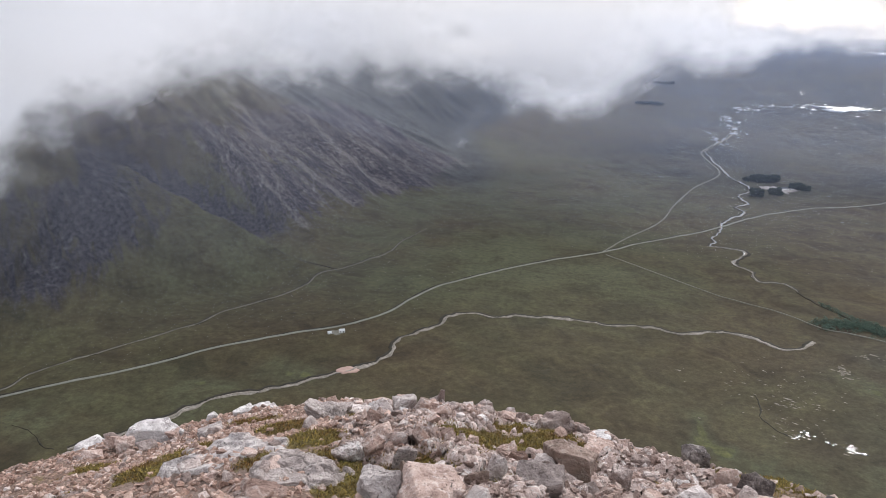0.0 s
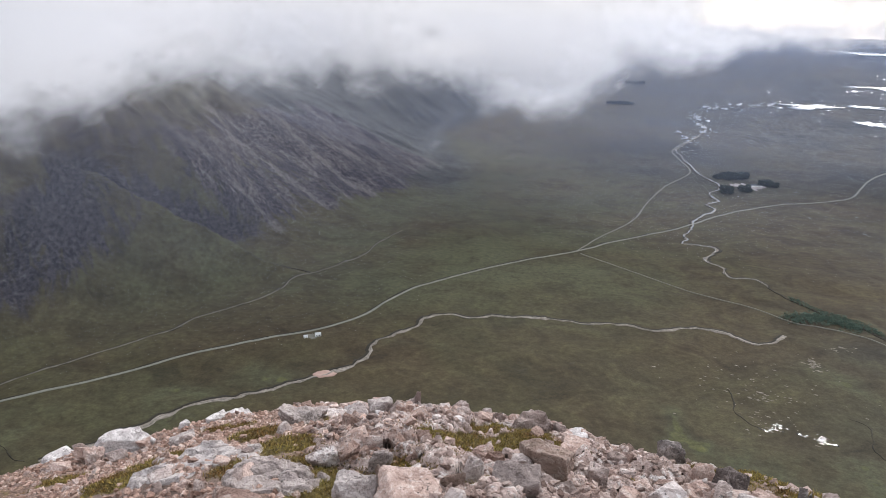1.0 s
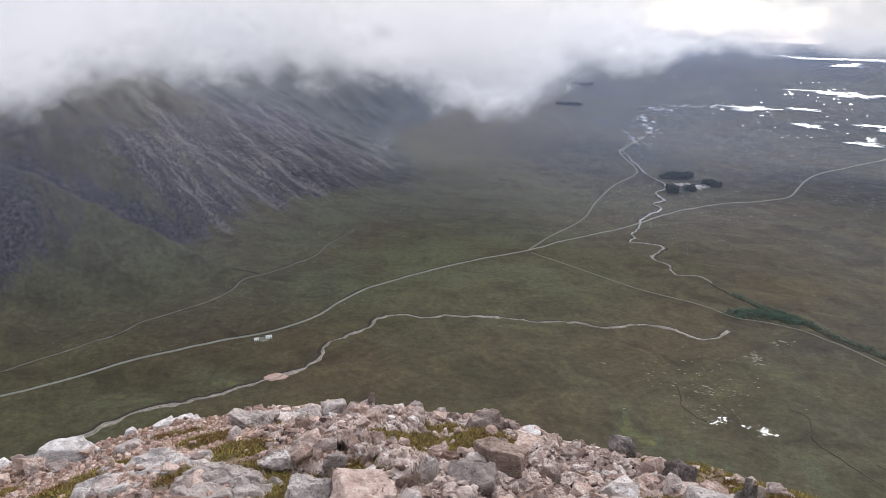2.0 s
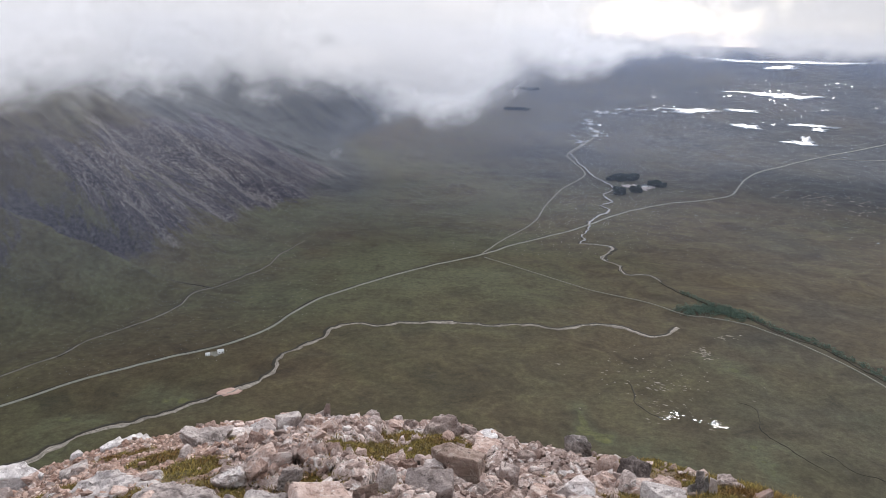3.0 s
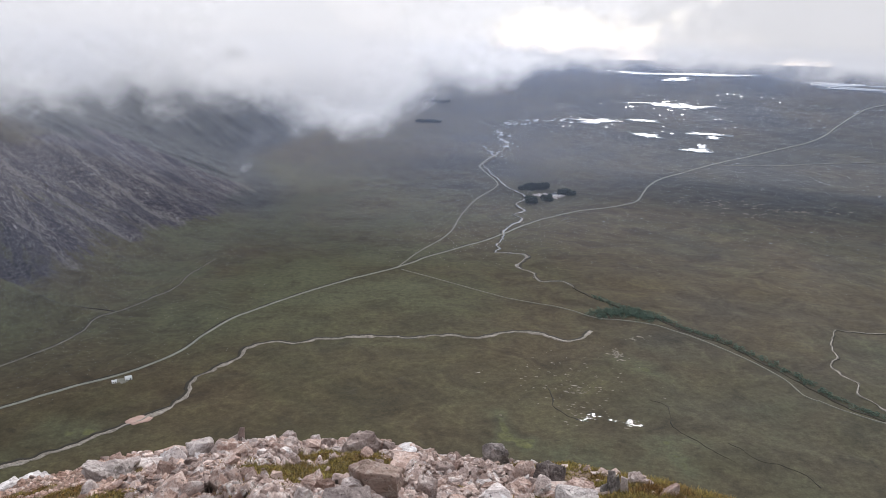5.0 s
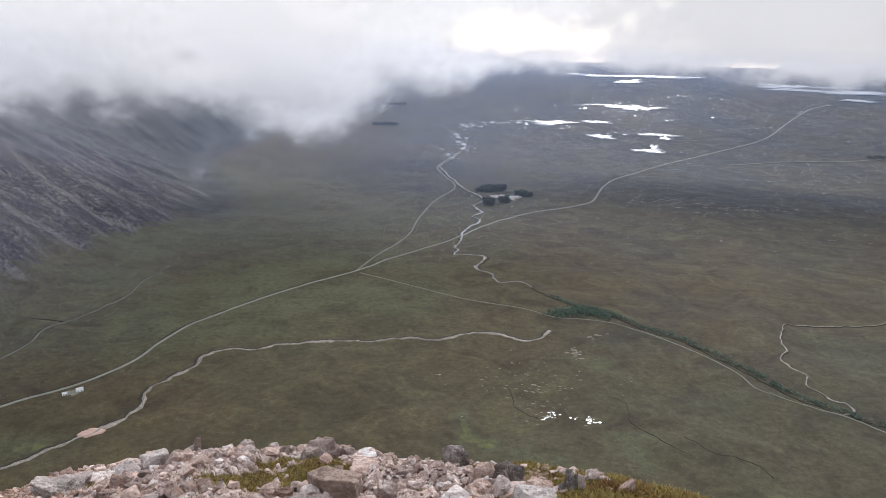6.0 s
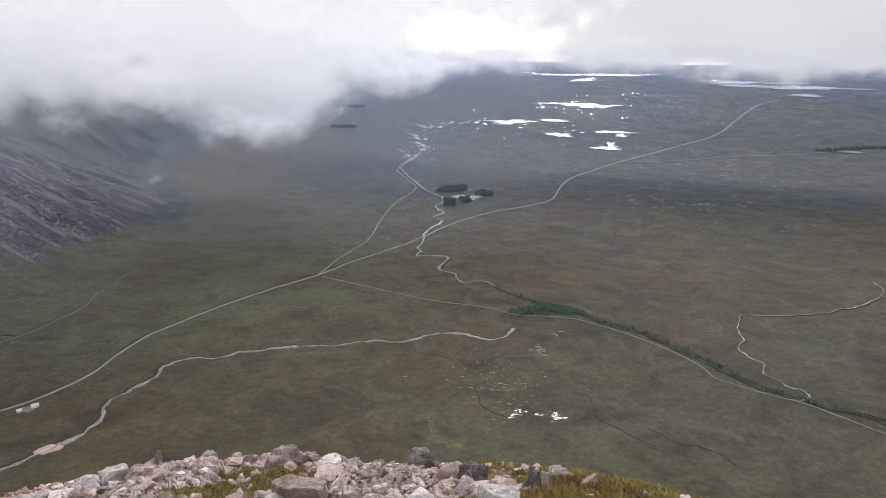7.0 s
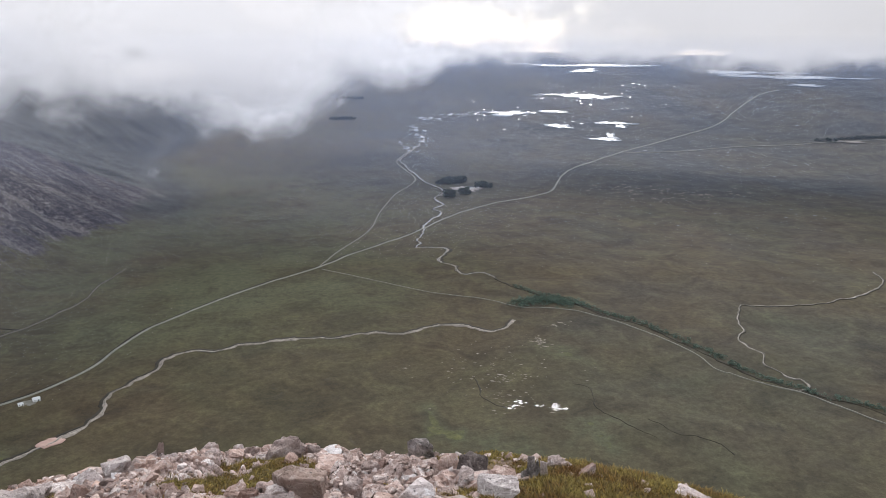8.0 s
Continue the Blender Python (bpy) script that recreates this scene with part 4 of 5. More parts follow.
def house(name, x, y, turn, length, depth, eaves, label, slate=None):
    """A small limewashed house with a slate roof."""
    root = tagged(new(name), label, "house", "houses on the moor")
    root.matrix_basis = pose(x, y, float(ground_z(x, y)) + 0.1, 0, 0, turn)
    bm = bmesh.new()
    bmesh.ops.create_cube(bm, size=1, matrix=Matrix.Translation((0, 0, eaves / 2 - 0.3)) @ Matrix.Diagonal((length, depth, eaves + 0.6, 1)))
    part("wall", bm, LIMEWASH, root)
    bm = bmesh.new()
    l, d, h = length / 2 + 0.3, depth / 2 + 0.35, depth * 0.42
    vs = [bm.verts.new(c) for c in ((-l, -d, eaves - 0.1), (l, -d, eaves - 0.1), (l, d, eaves - 0.1), (-l, d, eaves - 0.1), (-l, 0, eaves + h), (l, 0, eaves + h))]
    for f in ((0, 1, 5, 4), (2, 3, 4, 5), (0, 4, 3), (1, 2, 5), (3, 2, 1, 0)):
        bm.faces.new([vs[i] for i in f])
    roof = part("roof", bm, slate or SLATE, root, "pale tin roof" if slate else "dark slate roof")
    for sx in (() if slate else (-1, 1)):
        bm = bmesh.new()
        bmesh.ops.create_cube(bm, size=1, matrix=Matrix.Translation((sx * (length / 2 - 0.5), 0, eaves + h + 0.3)) @ Matrix.Diagonal((0.6, 0.8, 1.6, 1)))
        part("chimney", bm, LIMEWASH, roof)
    n = max(2, int(length / 3.2))
    for i in range(n):
        bm = bmesh.new()
        px = (i + 0.5) / n * length - length / 2
        tall = 1.95 if i == n // 2 else 1.1
        bmesh.ops.create_cube(bm, size=1, matrix=Matrix.Translation((px, -depth / 2, tall / 2 + (0.1 if tall > 1.5 else 0.9))) @ Matrix.Diagonal((0.9, 0.12, tall, 1)))
        part("door" if tall > 1.5 else "window", bm, DARK_GLASS, root)
    return root


house("inn", 540, 2030, 12, 26, 8, 5.2, "long white inn with a slate roof among pines")
house("outbuilding", 515, 2012, -20, 12, 6, 3.2, "low white outbuilding beside the inn")
house("outbuilding", 565, 2038, 30, 10, 6, 3.2, "low white outbuilding beside the inn")
water_patch("gravel_yard", 527, 2015, 34, 36, "pale gravel yard round the inn", 71, 0.9, PALE_GRAVEL, 0.35)
house("cottage", -306, 852, 25, 8.0, 5.2, 2.8, "small white cottage beside the road", PALE_TIN)
house("cottage", -320, 842, 25, 5.5, 4.0, 2.4, "small white outhouse beside the cottage", PALE_TIN)
water_patch("gravel_yard", -312, 848, 9, 7, "pale gravel lay-by at the cottage", 72, 0.4, TRACK_GRIT, 0.35)


# ---------------------------------------------------------------- the summit in the foreground
def skyline(ad):
    return np.interp(ad, [-60, -26, 0, 10, 35, 60], [0.60, 0.59, 0.612, 0.635, 0.652, 0.66])


def rim(ad):
    return np.interp(ad, [-180, -60, -15, 0, 12, 40, 180], [7.4, 7.4, 7.2, 6.8, 6.0, 5.6, 7.0])


MOSS = [(-7.5, 4.75, 0.62), (-2.7, 5.8, 0.55), (-4.6, 5.6, 0.42), (-1.5, 5.13, 0.70), (-4.5, 5.0, 0.5), (-13.4, 3.85, 0.40), (-19.9, 3.65, 0.45), (-21.5, 4.05, 0.26), (-23.2, 4.55, 0.45), (-5.0, 3.64, 0.25), (-28.2, 3.97, 0.24), (-26.0, 5.34, 0.32), (-33.9, 4.92, 0.3), (-28.1, 6.25, 0.36), (-19.8, 5.73, 0.38), (-37.4, 4.58, 0.38), (-41.1, 5.79, 0.29), (9.1, 6.05, 0.42), (7.2, 6.2, 0.3), (16.5, 5.6, 0.6), (13.5, 5.7, 0.35), (19.7, 3.95, 0.6), (24.9, 4.3, 0.7), (24.3, 5.15, 0.77), (29.3, 5.6, 0.58), (33.2, 5.5, 0.48), (31.1, 4.4, 0.7), (11.0, 4.2, 0.3), (1.7, 3.82, 0.26)]


def moss_field(x, y):
    ad0 = np.degrees(np.arctan2(x, y))
    m = 0.34 * fbm(x / 0.55, y / 0.55, 71, 3) + 0.12
    m = np.maximum(m, smooth(120, 70, ad0) * smooth(17.5, 23, ad0 + 3 * fbm(x / 0.5, y / 0.5, 73, 2)) * (0.8 + 0.4 * fbm(x / 0.4, y / 0.4, 72, 3)))
    ragged = 0.95 + 0.25 * fbm(x / 0.12, y / 0.12, 75, 2)
    for ad, r, w in MOSS:
        cx, cy = r * math.sin(radians(ad)), r * math.cos(radians(ad))
        m = np.maximum(m, ragged * np.exp(-(((x - cx) / (0.78 * w)) ** 2 + ((y - cy) / (0.86 * w)) ** 2)))
    return np.clip(m, 0, 1)


MOSS_GRID = moss_field(*np.meshgrid(np.arange(-8, 8, 0.03), np.arange(-2, 13, 0.03), indexing="ij"))


def moss_amount(x, y):
    """How mossy the ground is, 0..1."""
    i = np.clip(((np.asarray(x) + 8) / 0.03).astype(int), 0, MOSS_GRID.shape[0] - 1)
    j = np.clip(((np.asarray(y) + 2) / 0.03).astype(int), 0, MOSS_GRID.shape[1] - 1)
    return MOSS_GRID[i, j]


def bedrock(x, y):
    """Where jointed rock breaks through the gravel, 0..1."""
    ad = np.degrees(np.arctan2(x, y))
    where = smooth(-24, -17, ad) * smooth(17, 10, ad) + 0.55 * smooth(-24, -30, ad) * smooth(0.2, 0.6, fbm(x / 0.8, y / 0.8, 68, 2)) * smooth(-58, -50, ad)
    return where * smooth(-0.55, 0.05, fbm(x / 0.7, y / 0.7, 66, 3)) * smooth(2.0, 2.8, np.hypot(x, y)) * smooth(0.62, 0.42, moss_amount(x, y))


def crumble(x, y):
    """Jammed blocks with open joints, at two sizes."""
    u, v = x + 0.08 * fbm(x / 0.2, y / 0.2, 63, 2), y + 0.08 * fbm(x / 0.2, y / 0.2, 64, 2)
    east = smooth(-5, 1, np.degrees(np.arctan2(x, y)))
    a1, a2, ap = cells(u / 0.26, v / 0.20, 3)
    b1, b2, bp = cells(u / 0.10 + 7, v / 0.085, 6)
    block = (0.10 + 0.04 * east) * (ap - 0.35) + 0.05 * (1 - a1) - 0.05 * np.exp(-(a2 - a1) / 0.12)
    chip = 0.050 * (bp - 0.4) - 0.035 * np.exp(-(b2 - b1) / 0.10)
    return block + (1 - 0.6 * east) * chip + 0.012 * fbm(x / 0.045, y / 0.045, 65, 2)


def knoll(x, y, bumps=True):
    """Height of the stony summit, which steepens at its rim."""
    r, ad = np.hypot(x, y), np.degrees(np.arctan2(x, y))
    rc = rim(ad)
    zc = 1.6 - rc * (skyline(ad) + np.interp(ad, [-40, -30, -24, -18, -9, -5, 2, 8, 14, 20, 26, 35], [0.014, 0.003, 0.001, -0.004, -0.004, 0.006, 0.010, 0.014, 0.006, -0.011, -0.022, -0.020]))
    u = r / rc
    z = np.where(u < 1, zc * (0.55 * u + 0.45 * u * u), zc - (r - rc) * (0.75 + 0.12 * np.minimum(r - rc, 4)))
    if bumps:
        calm = smooth(0.6, 2.0, r) * (1 - 0.35 * smooth(17, 24, ad))
        z = z + (0.07 * fbm(x / 0.9, y / 0.9, 61, 4) + 0.02 * fbm(x / 0.2, y / 0.2, 62, 3)) * calm
        z = z + bedrock(x, y) * crumble(x, y)
    return z


ka = np.radians(np.concatenate([np.arange(-62, -52, 0.8), np.arange(-52, 40, 0.16), np.arange(40, 62.1, 0.8), np.arange(66, 297.9, 4.0)]))
kr = np.concatenate([[0.05, 0.6, 1.2, 1.8, 2.2, 2.6], np.arange(2.8, 7.6, 0.018), np.arange(7.65, 12.6, 0.12)])
KR, KA = np.meshgrid(kr, ka, indexing="ij")
kx, ky = KR * np.sin(KA), KR * np.cos(KA)
me = quick_mesh("summit_ground", np.stack([kx, ky, knoll(kx, ky)], -1).reshape(-1, 3), grid_faces(len(kr), len(ka), True)[:, ::-1])
attribute(me, "moss", moss_amount(kx, ky) * (1 - 0.5 * bedrock(kx, ky)))
attribute(me, "bedrock", bedrock(kx, ky))
ku, kv = kx + 0.08 * fbm(kx / 0.2, ky / 0.2, 63, 2), ky + 0.08 * fbm(kx / 0.2, ky / 0.2, 64, 2)
j1, j2, block_pick = cells(ku / 0.26, kv / 0.20, 3)
c1, c2, chip_pick = cells(ku / 0.10 + 7, kv / 0.085, 6)
# Where the crevices' shade is coloured in.
attribute(me, "joint", np.maximum(np.exp(-(j2 - j1) / 0.09), 0.7 * np.exp(-(c2 - c1) / 0.08)))
attribute(me, "block", 0.6 * block_pick + 0.4 * chip_pick)
me.materials.append(SUMMIT)
summit = tagged(new("summit_ground", me), "reddish gravel summit ground with moss between stones", "summit ground", kind="structure")


def rock_shape(seed, points, detail, rugged):
    """An angular rock about 1 m across: a hull of random points, split finer and roughened."""
    g = random.Random(seed)
    bm = bmesh.new()
    for i in range(points):
        n = Vector((g.gauss(0, 1), g.gauss(0, 1), g.gauss(0, 1))).normalized()
        n = Vector([math.copysign(abs(c) ** 0.62, c) for c in n]) * g.uniform(0.40, 0.58)
        bm.verts.new((max(-0.45, min(0.45, n.x)), max(-0.43, min(0.43, n.y)), max(-0.4, min(0.4, n.z))))
    hull = bmesh.ops.convex_hull(bm, input=bm.verts[:])
    bmesh.ops.delete(bm, geom=[v for v in hull["geom_interior"] if isinstance(v, bmesh.types.BMVert)], context="VERTS")
    if detail:
        bmesh.ops.bevel(bm, geom=bm.edges[:], offset=0.018, segments=1, affect="EDGES", clamp_overlap=True)
        bmesh.ops.triangulate(bm, faces=bm.faces[:])
        for step in range(detail):
            long = [e for e in bm.edges if e.calc_length() > (0.075 if detail > 2 else 0.16)]
            bmesh.ops.subdivide_edges(bm, edges=long, cuts=1, use_grid_fill=True)
            bmesh.ops.triangulate(bm, faces=bm.faces[:])
        off = Vector((seed * 3.7, seed * 1.3, 0))
        for v in bm.verts:
            ledge = noise.noise(Vector((v.co.x * 1.5, v.co.y * 1.5, v.co.z * 9)) + off)
            ridge = 0.9 - 2.2 * abs(noise.noise(v.co * 4.2 + off))
            v.co += v.co.normalized() * rugged * (0.55 * ridge + noise.fractal(v.co * 3.5 + off, 0.8, 2.0, 4) + 0.5 * ledge + 0.45 * noise.noise(v.co * 13 + off) + 0.25 * noise.noise(v.co * 29 + off))
    bmesh.ops.recalc_face_normals(bm, faces=bm.faces[:])
    return bm


def rock_mesh(name, seed, points, detail, rugged, material):
    bm = rock_shape(seed, points, detail, rugged)
    me = bpy.data.meshes.new(name)
    bm.to_mesh(me)
    bm.free()
    me.materials.append(material)
    return me


STYLES = {"block": (11, 0.030, 0.85), "knobbly": (13, 0.062, 0.8), "slab": (13, 0.040, 1.1)}     # hull points, roughness, depth for width


def boulder(ad, r, w, h, seed, material, style, label):
    """A single boulder, its foot sunk in the ground, as wide as given and standing that high over it."""
    points, rugged, deep = STYLES[style]
    me = rock_mesh("boulder", seed, points, 4, rugged, material)
    g = random.Random(seed)
    ob = tagged(new("boulder", me), label, "boulder", "boulders on the summit")
    x, y = r * math.sin(radians(ad)), r * math.cos(radians(ad))
    z = float(knoll(x, y, False))
    h = min(max(h * {"block": 0.98, "knobbly": 0.85, "slab": 0.66}[style], 0.06), 0.27)
    h = min(h, w * (2.8 if w < 0.09 else {"block": 0.8, "knobbly": 0.85, "slab": 0.5}[style]))
    sink = 0.05 + 0.25 * h
    ob.matrix_basis = Matrix.LocRotScale((x, y, z + (h - sink) / 2), Euler((g.uniform(-0.12, 0.12), g.uniform(-0.14, 0.14), radians(-ad) + g.uniform(-0.3, 0.3))), (w * 1.14, w * deep * g.uniform(0.85, 1.1), (h + sink) * 1.18))
    return ob


# bearing, distance, width and height over the ground of each large stone
BOULDERS = [
    (STONE_PALE, "block", "pale bluish-grey angular rhyolite block among smaller stones", [(-14.4, 6.16, 0.25, 0.21), (-1.7, 3.46, 0.29, 0.28), (-26.3, 7.17, 0.13, 0.21), (-31.7, 7.19, 0.14, 0.19), (19.8, 4.08, 0.29, 0.13)]),
    (STONE_GREY, "block", "grey lichen-crusted angular rhyolite block among smaller stones", [(-13.2, 5.71, 0.12, 0.19), (-11, 7, 0.085, 0.24), (-11.4, 6.98, 0.18, 0.16), (-10.5, 6.96, 0.17, 0.15), (-6.8, 6.35, 0.18, 0.15), (-16.4, 6.35, 0.21, 0.11), (5.7, 4.25, 0.17, 0.2), (15.2, 5.87, 0.12, 0.22), (1.7, 3.73, 0.15, 0.15), (23.6, 4.85, 0.06, 0.16)]),
    (STONE_GREY, "knobbly", "grey lichen-crusted knobbly weathered rhyolite boulder on the summit", [(-11.8, 6.49, 0.15, 0.19), (-10.2, 6.38, 0.14, 0.15), (-7.1, 6.91, 0.21, 0.21), (-3.7, 6.47, 0.17, 0.16), (-0.4, 5.98, 0.42, 0.28), (-18.9, 6.15, 0.34, 0.14), (-12.4, 4.23, 0.17, 0.26), (-17.9, 4.45, 0.13, 0.16), (-19.9, 4.02, 0.19, 0.16), (-19.5, 4.21, 0.15, 0.14), (3.4, 3.75, 0.18, 0.17), (-6.2, 3.73, 0.18, 0.19), (24.8, 5.31, 0.23, 0.11), (15.1, 5.88, 0.12, 0.2)]),
    (STONE_PINK, "knobbly", "pinkish-grey knobbly weathered rhyolite boulder on the summit", [(-5, 6.5, 0.19, 0.15), (-18.6, 5.23, 0.17, 0.2), (-17.1, 5.03, 0.19, 0.22), (-10.7, 4.51, 0.15, 0.2), (-4.9, 4.33, 0.18, 0.13), (-38.7, 6.34, 0.18, 0.14), (-4, 4.23, 0.16, 0.12), (26.9, 5.03, 0.2, 0.13), (19.8, 4.68, 0.2, 0.09), (10.3, 5, 0.15, 0.14)]),
    (STONE_PALE, "slab", "pale bluish-grey flat rhyolite slab bedded in red scree", [(2.8, 5.98, 0.36, 0.19), (-31.5, 5.84, 0.15, 0.09), (-28.9, 7, 0.23, 0.16), (-27.5, 7.18, 0.25, 0.18), (-36.3, 6.43, 0.46, 0.22), (-40.8, 7.24, 0.45, 0.15), (-42.8, 7.24, 0.17, 0.14), (-31.7, 5.9, 0.23, 0.11), (5.4, 5, 0.3, 0.12)]),
    (STONE_BROWN, "block", "smooth brownish angular rhyolite block among smaller stones", [(0.6, 4.17, 0.4, 0.23)]),
    (STONE_PINK, "slab", "pinkish-grey flat rhyolite slab bedded in red scree", [(4, 5.03, 0.3, 0.18), (-11.9, 3.2, 0.44, 0.18), (-27.8, 3.45, 0.29, 0.15), (6.7, 5.53, 0.29, 0.19)]),
    (STONE_PALE, "knobbly", "pale bluish-grey knobbly weathered rhyolite boulder on the summit", [(-21.9, 5.87, 0.36, 0.19), (-14.5, 3.95, 0.18, 0.16), (-16.7, 3.3, 0.27, 0.17)]),
    (STONE_PINK, "block", "pinkish-grey angular rhyolite block among smaller stones", [(-8.1, 4.52, 0.1, 0.14), (-14.5, 4.6, 0.09, 0.12), (0.2, 4.04, 0.12, 0.1), (1.6, 4.08, 0.1, 0.11), (7.2, 4.52, 0.1, 0.18), (4, 5.2, 0.25, 0.18), (9.4, 5.62, 0.18, 0.16), (10.8, 5.99, 0.12, 0.21), (14.6, 4.97, 0.21, 0.19), (9.7, 4.07, 0.2, 0.16), (11.4, 4.06, 0.19, 0.14), (16.1, 4.42, 0.12, 0.1)]),
    (STONE_DARK, "knobbly", "dark lichen-blackened knobbly weathered rhyolite boulder on the summit", [(12, 5.92, 0.27, 0.36)]),
    (STONE_DARK, "block", "dark lichen-blackened angular rhyolite block among smaller stones", [(16.8, 4.91, 0.24, 0.19), (21.9, 4.67, 0.07, 0.16), (22.5, 4.72, 0.07, 0.19), (23, 4.76, 0.06, 0.19)]),
    (STONE_GREY, "slab", "grey lichen-crusted flat rhyolite slab bedded in red scree", [(12.6, 5.16, 0.25, 0.15), (7.3, 5.88, 0.19, 0.14), (37.1, 4.98, 0.46, 0.1)]),
]
number = 0
for stone, style, words, places in BOULDERS:
    for ad, r, w, h in places:
        number += 1
        boulder(ad, r, w, h, 100 + number, stone, style, words)


# blocks that fill the boulder ridge between the large ones
rng = random.Random(77)
taken = [(r * math.sin(radians(ad)), r * math.cos(radians(ad)), w) for row in BOULDERS for ad, r, w, h in row[3]]
filled, misses = 0, 0
while filled < 74:
    ad = rng.uniform(-19, 18)
    r, w = rng.uniform(3.3, float(rim(ad)) - 0.12), rng.uniform(0.09, 0.15) + 0.10 * rng.random() ** 2
    x, y = r * math.sin(radians(ad)), r * math.cos(radians(ad))
    near = min(math.hypot(x - a, y - b) - 0.42 * (w + c) for a, b, c in taken)
    if near < 0 or float(moss_amount(np.array(x), np.array(y))) > 0.42:
        misses += 1
        if misses > 6000:
            break
        continue
    taken.append((x, y, w))
    kind = rng.randrange(5)
    boulder(ad, r, w, w * rng.uniform(0.55, 0.85), 600 + filled, (STONE_PINK, STONE_GREY, STONE_PALE, STONE_PINK, STONE_BROWN)[kind], ("block", "block", "knobbly", "slab", "block")[kind], ("pinkish angular rhyolite block wedged among others", "grey angular rhyolite block wedged among others", "pale knobbly rhyolite stone wedged among others", "thin pinkish rhyolite slab leaning on others", "brownish rhyolite block wedged among others")[kind])
    filled += 1


def outcrop(ad, r, half_w, half_d, rise, seed, label):
    """A low back of bare bedrock: ledges that dip to one side, split by cracks, sinking into the gravel all round."""
    n = 96
    u, v = np.meshgrid(np.linspace(-1.25, 1.25, n), np.linspace(-1.25, 1.25, n), indexing="ij")
    a = radians(ad)
    cx, cy = r * math.sin(a), r * math.cos(a)
    x = cx + u * half_w * math.cos(a) + v * half_d * math.sin(a)
    y = cy - u * half_w * math.sin(a) + v * half_d * math.cos(a)
    edge = np.hypot(u, v) + 0.22 * fbm(u * 2.2 + seed, v * 2.2, seed, 4)
    body = smooth(1.05, 0.72, edge)
    steps = 3.2 * (0.5 + 0.30 * v - 0.25 * u + 0.35 * fbm(x / 0.35, y / 0.35, seed + 1, 3))
    ledge = (np.floor(steps) + smooth(0.70, 1.0, steps - np.floor(steps))) / 3.2
    f1, f2, pick = cells(x / 0.42 + 0.4 * fbm(x / 0.2, y / 0.2, seed + 4, 3), y / 0.24, seed + 2)
    crack = np.exp(-(f2 - f1) / 0.07)
    z = knoll(x, y, False) - 0.07 + body * (rise * (0.45 + 0.75 * ledge) + 0.05) + body * (0.030 * (pick - 0.5) - 0.026 * crack + 0.020 * fbm(x / 0.10, y / 0.10, seed + 3, 5))
    me = quick_mesh("rock_outcrop", np.stack([x, y, z], -1).reshape(-1, 3), grid_faces(n, n), False)
    me.materials.append(STONE_PALE)
    return tagged(new("rock_outcrop", me), label, "outcrop", "outcrops on the summit")


outcrop(-30.0, 4.30, 0.52, 0.40, 0.14, 7, "pale bluish-grey ledged bedrock back in red scree")
outcrop(-25.0, 3.75, 0.36, 0.30, 0.12, 19, "pale pitted bedrock ledge beside moss")
outcrop(-0.2, 6.15, 0.40, 0.24, 0.10, 23, "grey cracked bedrock under the crest boulders")

# loose stones: the larger ones each on their own
rng = random.Random(12)
stone_meshes = [rock_mesh("stone", 500 + i, 13, 2, 0.04, (STONE_PINK, STONE_GREY, STONE_PINK, STONE_GREY)[i % 4]) for i in range(18)]
crags = []
while len(crags) < 34:
    ad = rng.uniform(-19, 19)
    crags.append((ad, rng.uniform(3.2, float(rim(ad)) - 0.02), rng.uniform(0.12, 0.34)))
crags += [(rng.uniform(-46, -19), rng.uniform(3.2, 7.2), rng.uniform(0.1, 0.3)) for i in range(8)]
crags += [(ad, float(rim(ad)) - 0.08, 0.2) for ad in (-19, -16, -13, -10.5, -8.5, -5, -2.5, 0.5, 2.5, 5, 11)]
placed = 0
while placed < 300:
    ad, r, spread = crags[placed % len(crags)]
    x, y = r * math.sin(radians(ad)) + rng.gauss(0, spread), r * math.cos(radians(ad)) + rng.gauss(0, spread * 0.8)
    if math.hypot(x, y) > float(rim(math.degrees(math.atan2(x, y)))) + 0.04:
        x, y = x * 0.97, y * 0.97
    if float(moss_amount(np.array(x), np.array(y))) > 0.36 and rng.random() < 0.95:
        crags[placed % len(crags)] = (ad + rng.uniform(-1.5, 1.5), min(r + rng.uniform(-0.2, 0.2), float(rim(ad))), spread)
        continue
    s = rng.uniform(0.05, 0.085) + rng.random() ** 2.6 * 0.13
    ob = new("stone", stone_meshes[rng.randrange(18)])
    ob.parent = summit
    ob.matrix_basis = Matrix.LocRotScale((x, y, float(knoll(x, y)) + s * rng.uniform(0.1, 0.34)), Euler((rng.uniform(-0.6, 0.6), rng.uniform(-0.6, 0.6), rng.uniform(0, 6.28))), (s * rng.uniform(0.9, 1.5), s * rng.uniform(0.8, 1.2), s * rng.uniform(0.65, 1.1)))
    placed += 1


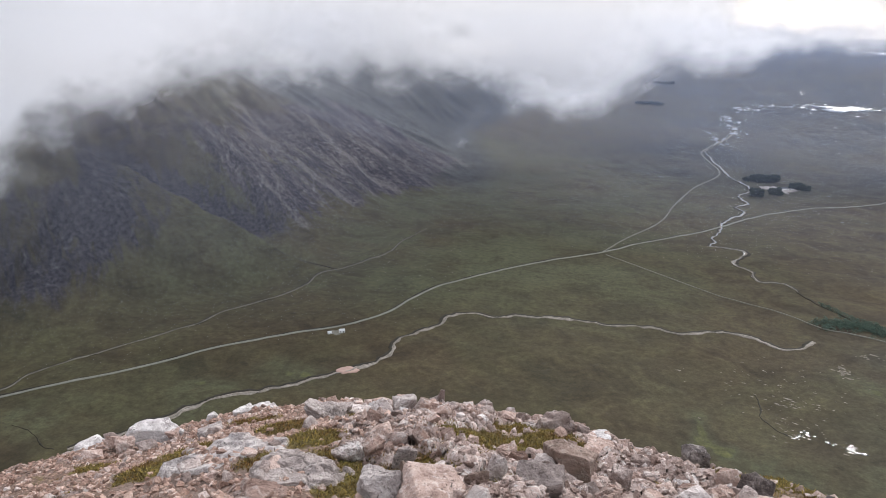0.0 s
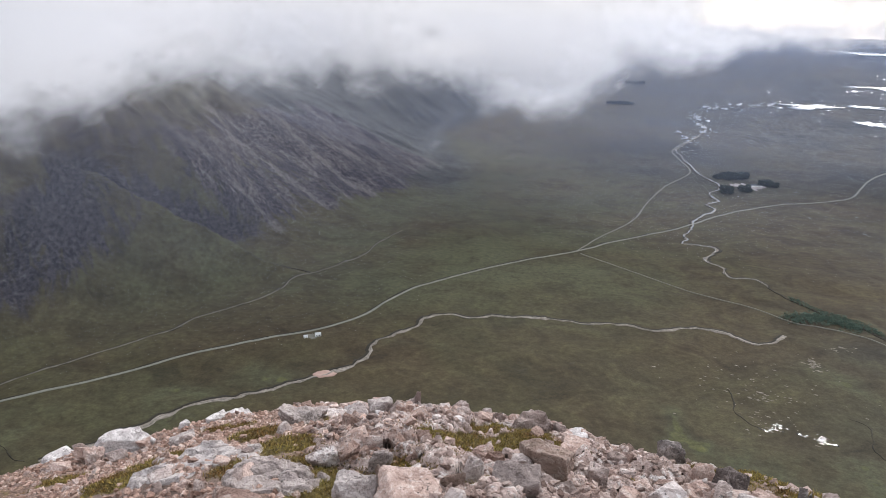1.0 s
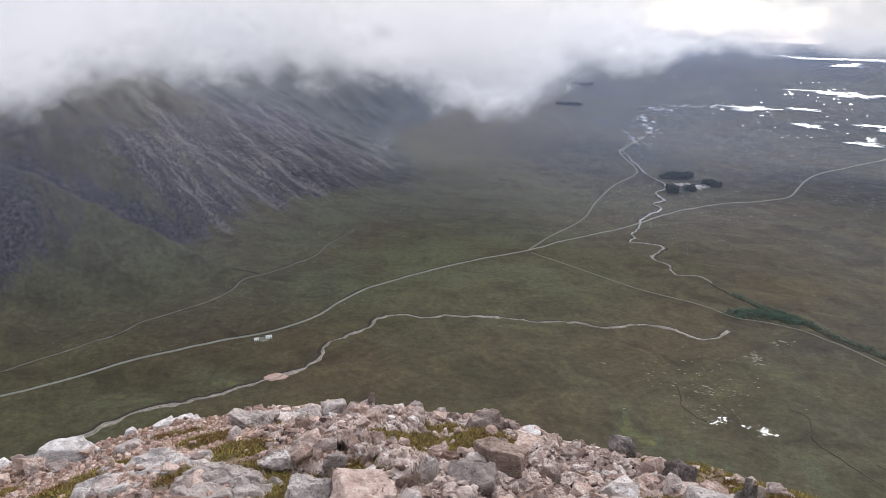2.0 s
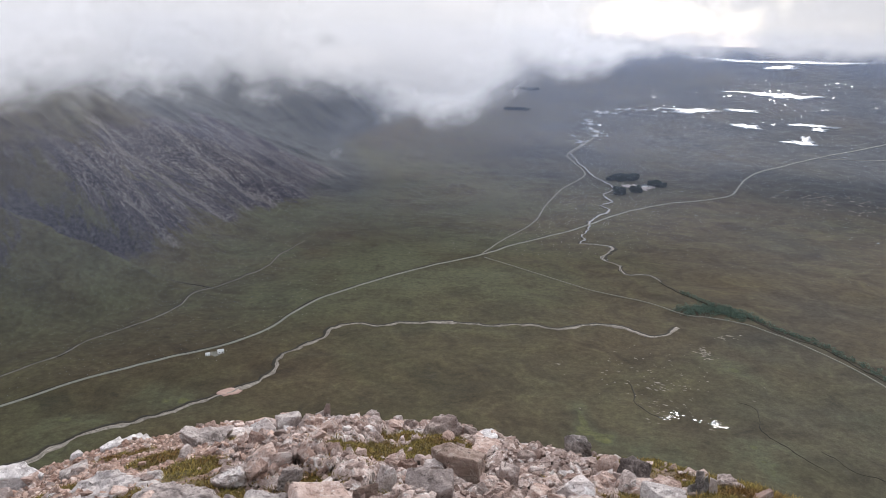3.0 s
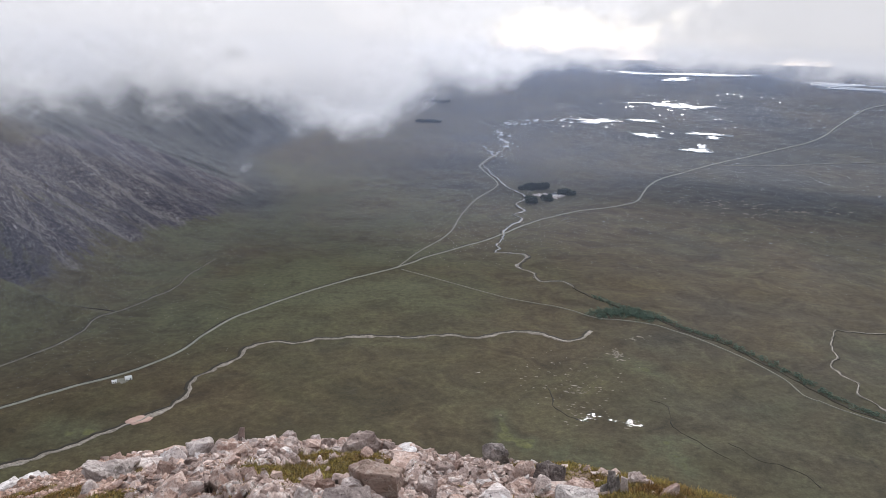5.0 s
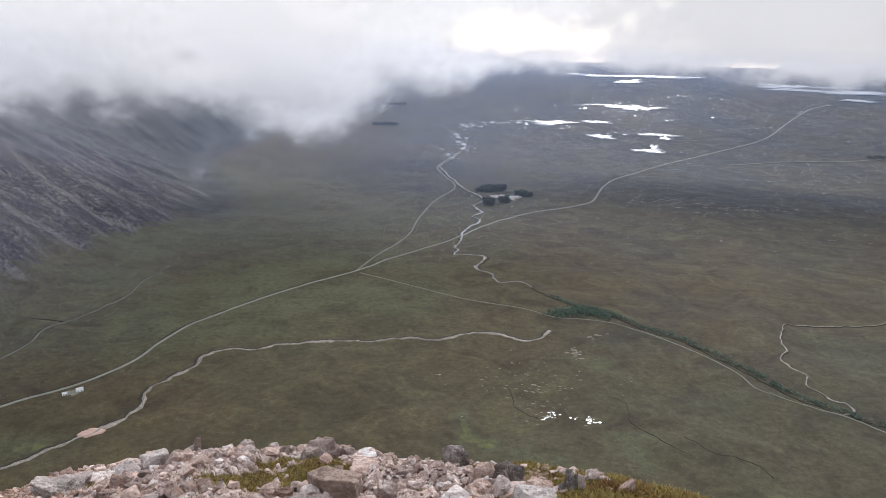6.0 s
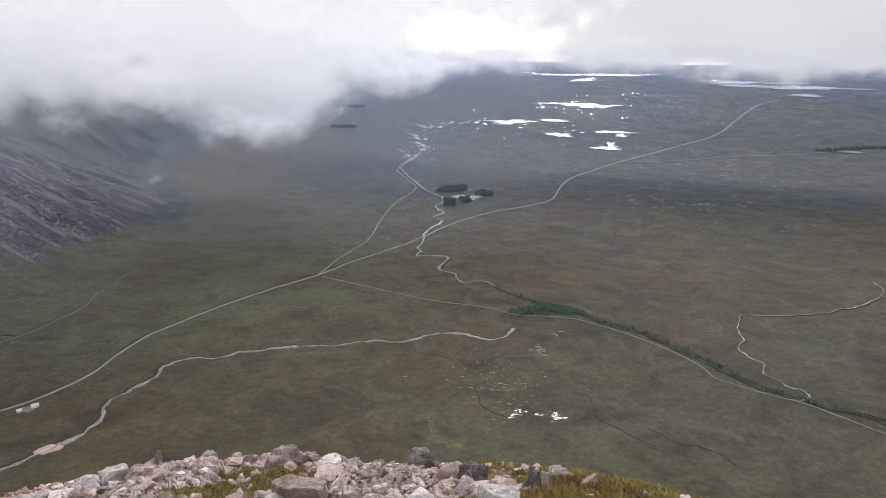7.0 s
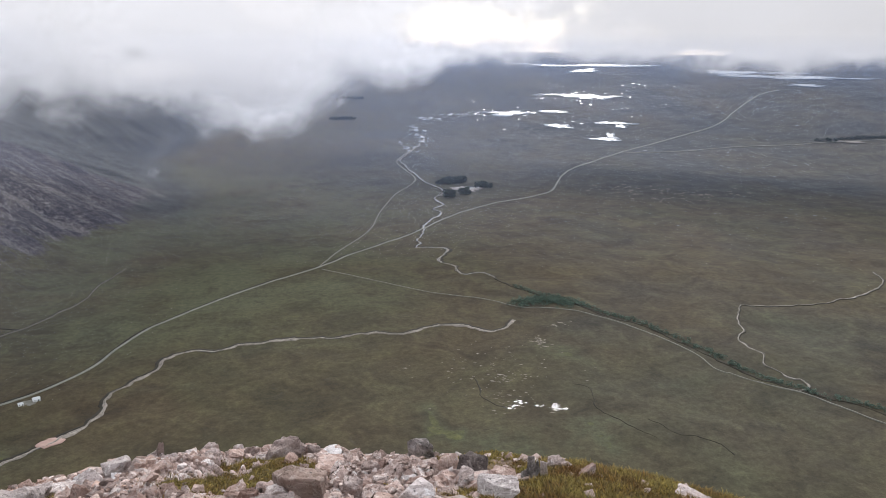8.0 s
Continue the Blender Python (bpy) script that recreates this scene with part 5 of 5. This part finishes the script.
def gravel(name, count, small, large, seed, material, label, west, east):
    """Scree chips, joined into one mesh."""
    g = np.random.RandomState(seed)
    shapes = []
    for i in range(10):
        bm = rock_shape(700 + i, 13, 0, 0)
        bm.verts.index_update()
        shapes.append((np.array([v.co[:] for v in bm.verts]), np.array([[v.index for v in f.verts] for f in bm.faces])))
        bm.free()
    ad = g.uniform(west, east, count * 3)
    r = np.sqrt(g.uniform(9.0, (rim(ad) + 0.15) ** 2))
    x, y = r * np.sin(np.radians(ad)), r * np.cos(np.radians(ad))
    keep = (moss_amount(x, y) < 0.38) | (g.uniform(size=x.shape) < 0.05)
    x, y = x[keep][:count], y[keep][:count]
    size = small + (large - small) * g.uniform(size=x.shape) ** 2.2
    z = knoll(x, y) + 0.15 * size
    vs, fs, n = [], [], 0
    for k in range(len(x)):
        v, f = shapes[k % 10]
        m = np.array(Euler((g.uniform(-0.6, 0.6), g.uniform(-0.6, 0.6), g.uniform(0, 6.28))).to_matrix())
        vs.append((v * [size[k] * g.uniform(0.9, 1.5), size[k], size[k] * g.uniform(0.5, 0.9)]) @ m.T + [x[k], y[k], z[k]])
        fs.append(f + n)
        n += len(v)
    me = quick_mesh(name, np.vstack(vs), np.vstack(fs), False)
    me.materials.append(material)
    return tagged(new(name, me), label, "scree", kind="stuff")


gravel("scree", 8500, 0.018, 0.06, 31, STONE_MIX, "loose pinkish-red rhyolite scree and chips", -54, -11)
gravel("rubble", 4200, 0.022, 0.088, 33, RUBBLE, "small angular stones between the boulders", -20, 22)
gravel("rubble", 520, 0.035, 0.09, 32, RUBBLE, "angular pink and grey rhyolite rubble", -50, 19)
gravel("rubble", 700, 0.03, 0.12, 34, RUBBLE, "scattered stones in the mossy grass", 16, 36)


def tufts(name, count, seed, label):
    """Blades of moor grass and moss stalks on the damp patches."""
    g = np.random.RandomState(seed)
    vs, fs, n, k = [], [], 0, 0
    cx = g.uniform(-6, 5, count * 8)
    cy = g.uniform(2.6, 7.4, count * 8)
    ok = (moss_amount(cx, cy) > 0.42 + 0.2 * g.uniform(size=cx.shape)) & (np.hypot(cx, cy) < rim(np.degrees(np.arctan2(cx, cy))) + 0.1)
    cx, cy = cx[ok][:count], cy[ok][:count]
    cz = knoll(cx, cy)
    m = len(cx)
    long = 1 + 0.55 * smooth(19, 27, np.degrees(np.arctan2(cx, cy)))
    h, w = g.uniform(0.010, 0.030, m) * long ** 1.3, g.uniform(0.002, 0.0042, m)
    a, lean = g.uniform(0, 6.28, m), g.uniform(0.2, 1.8, m)
    la = g.uniform(0, 6.28, m)
    base = np.column_stack([cx, cy, cz - 0.004])
    side = np.column_stack([np.cos(a), np.sin(a), 0 * a]) * w[:, None]
    tip = base + np.column_stack([np.cos(la) * lean * h, np.sin(la) * lean * h, h])
    mid = base + 0.55 * (tip - base) + np.column_stack([0 * h, 0 * h, 0.14 * h])
    v = np.stack([base - side, base + side, mid + 0.7 * side, mid - 0.7 * side, tip], 1).reshape(-1, 3)
    o = np.arange(m)[:, None] * 5
    f = np.vstack([o + [0, 1, 2], o + [0, 2, 3], o + [3, 2, 4]])
    me = quick_mesh(name, v, f, False)
    me.materials.append(GRASS_BLADE)
    return tagged(new(name, me), label, "grass", kind="stuff")


tufts("moor_grass", 120000, 41, "yellow-green moss and short moor grass between stones")
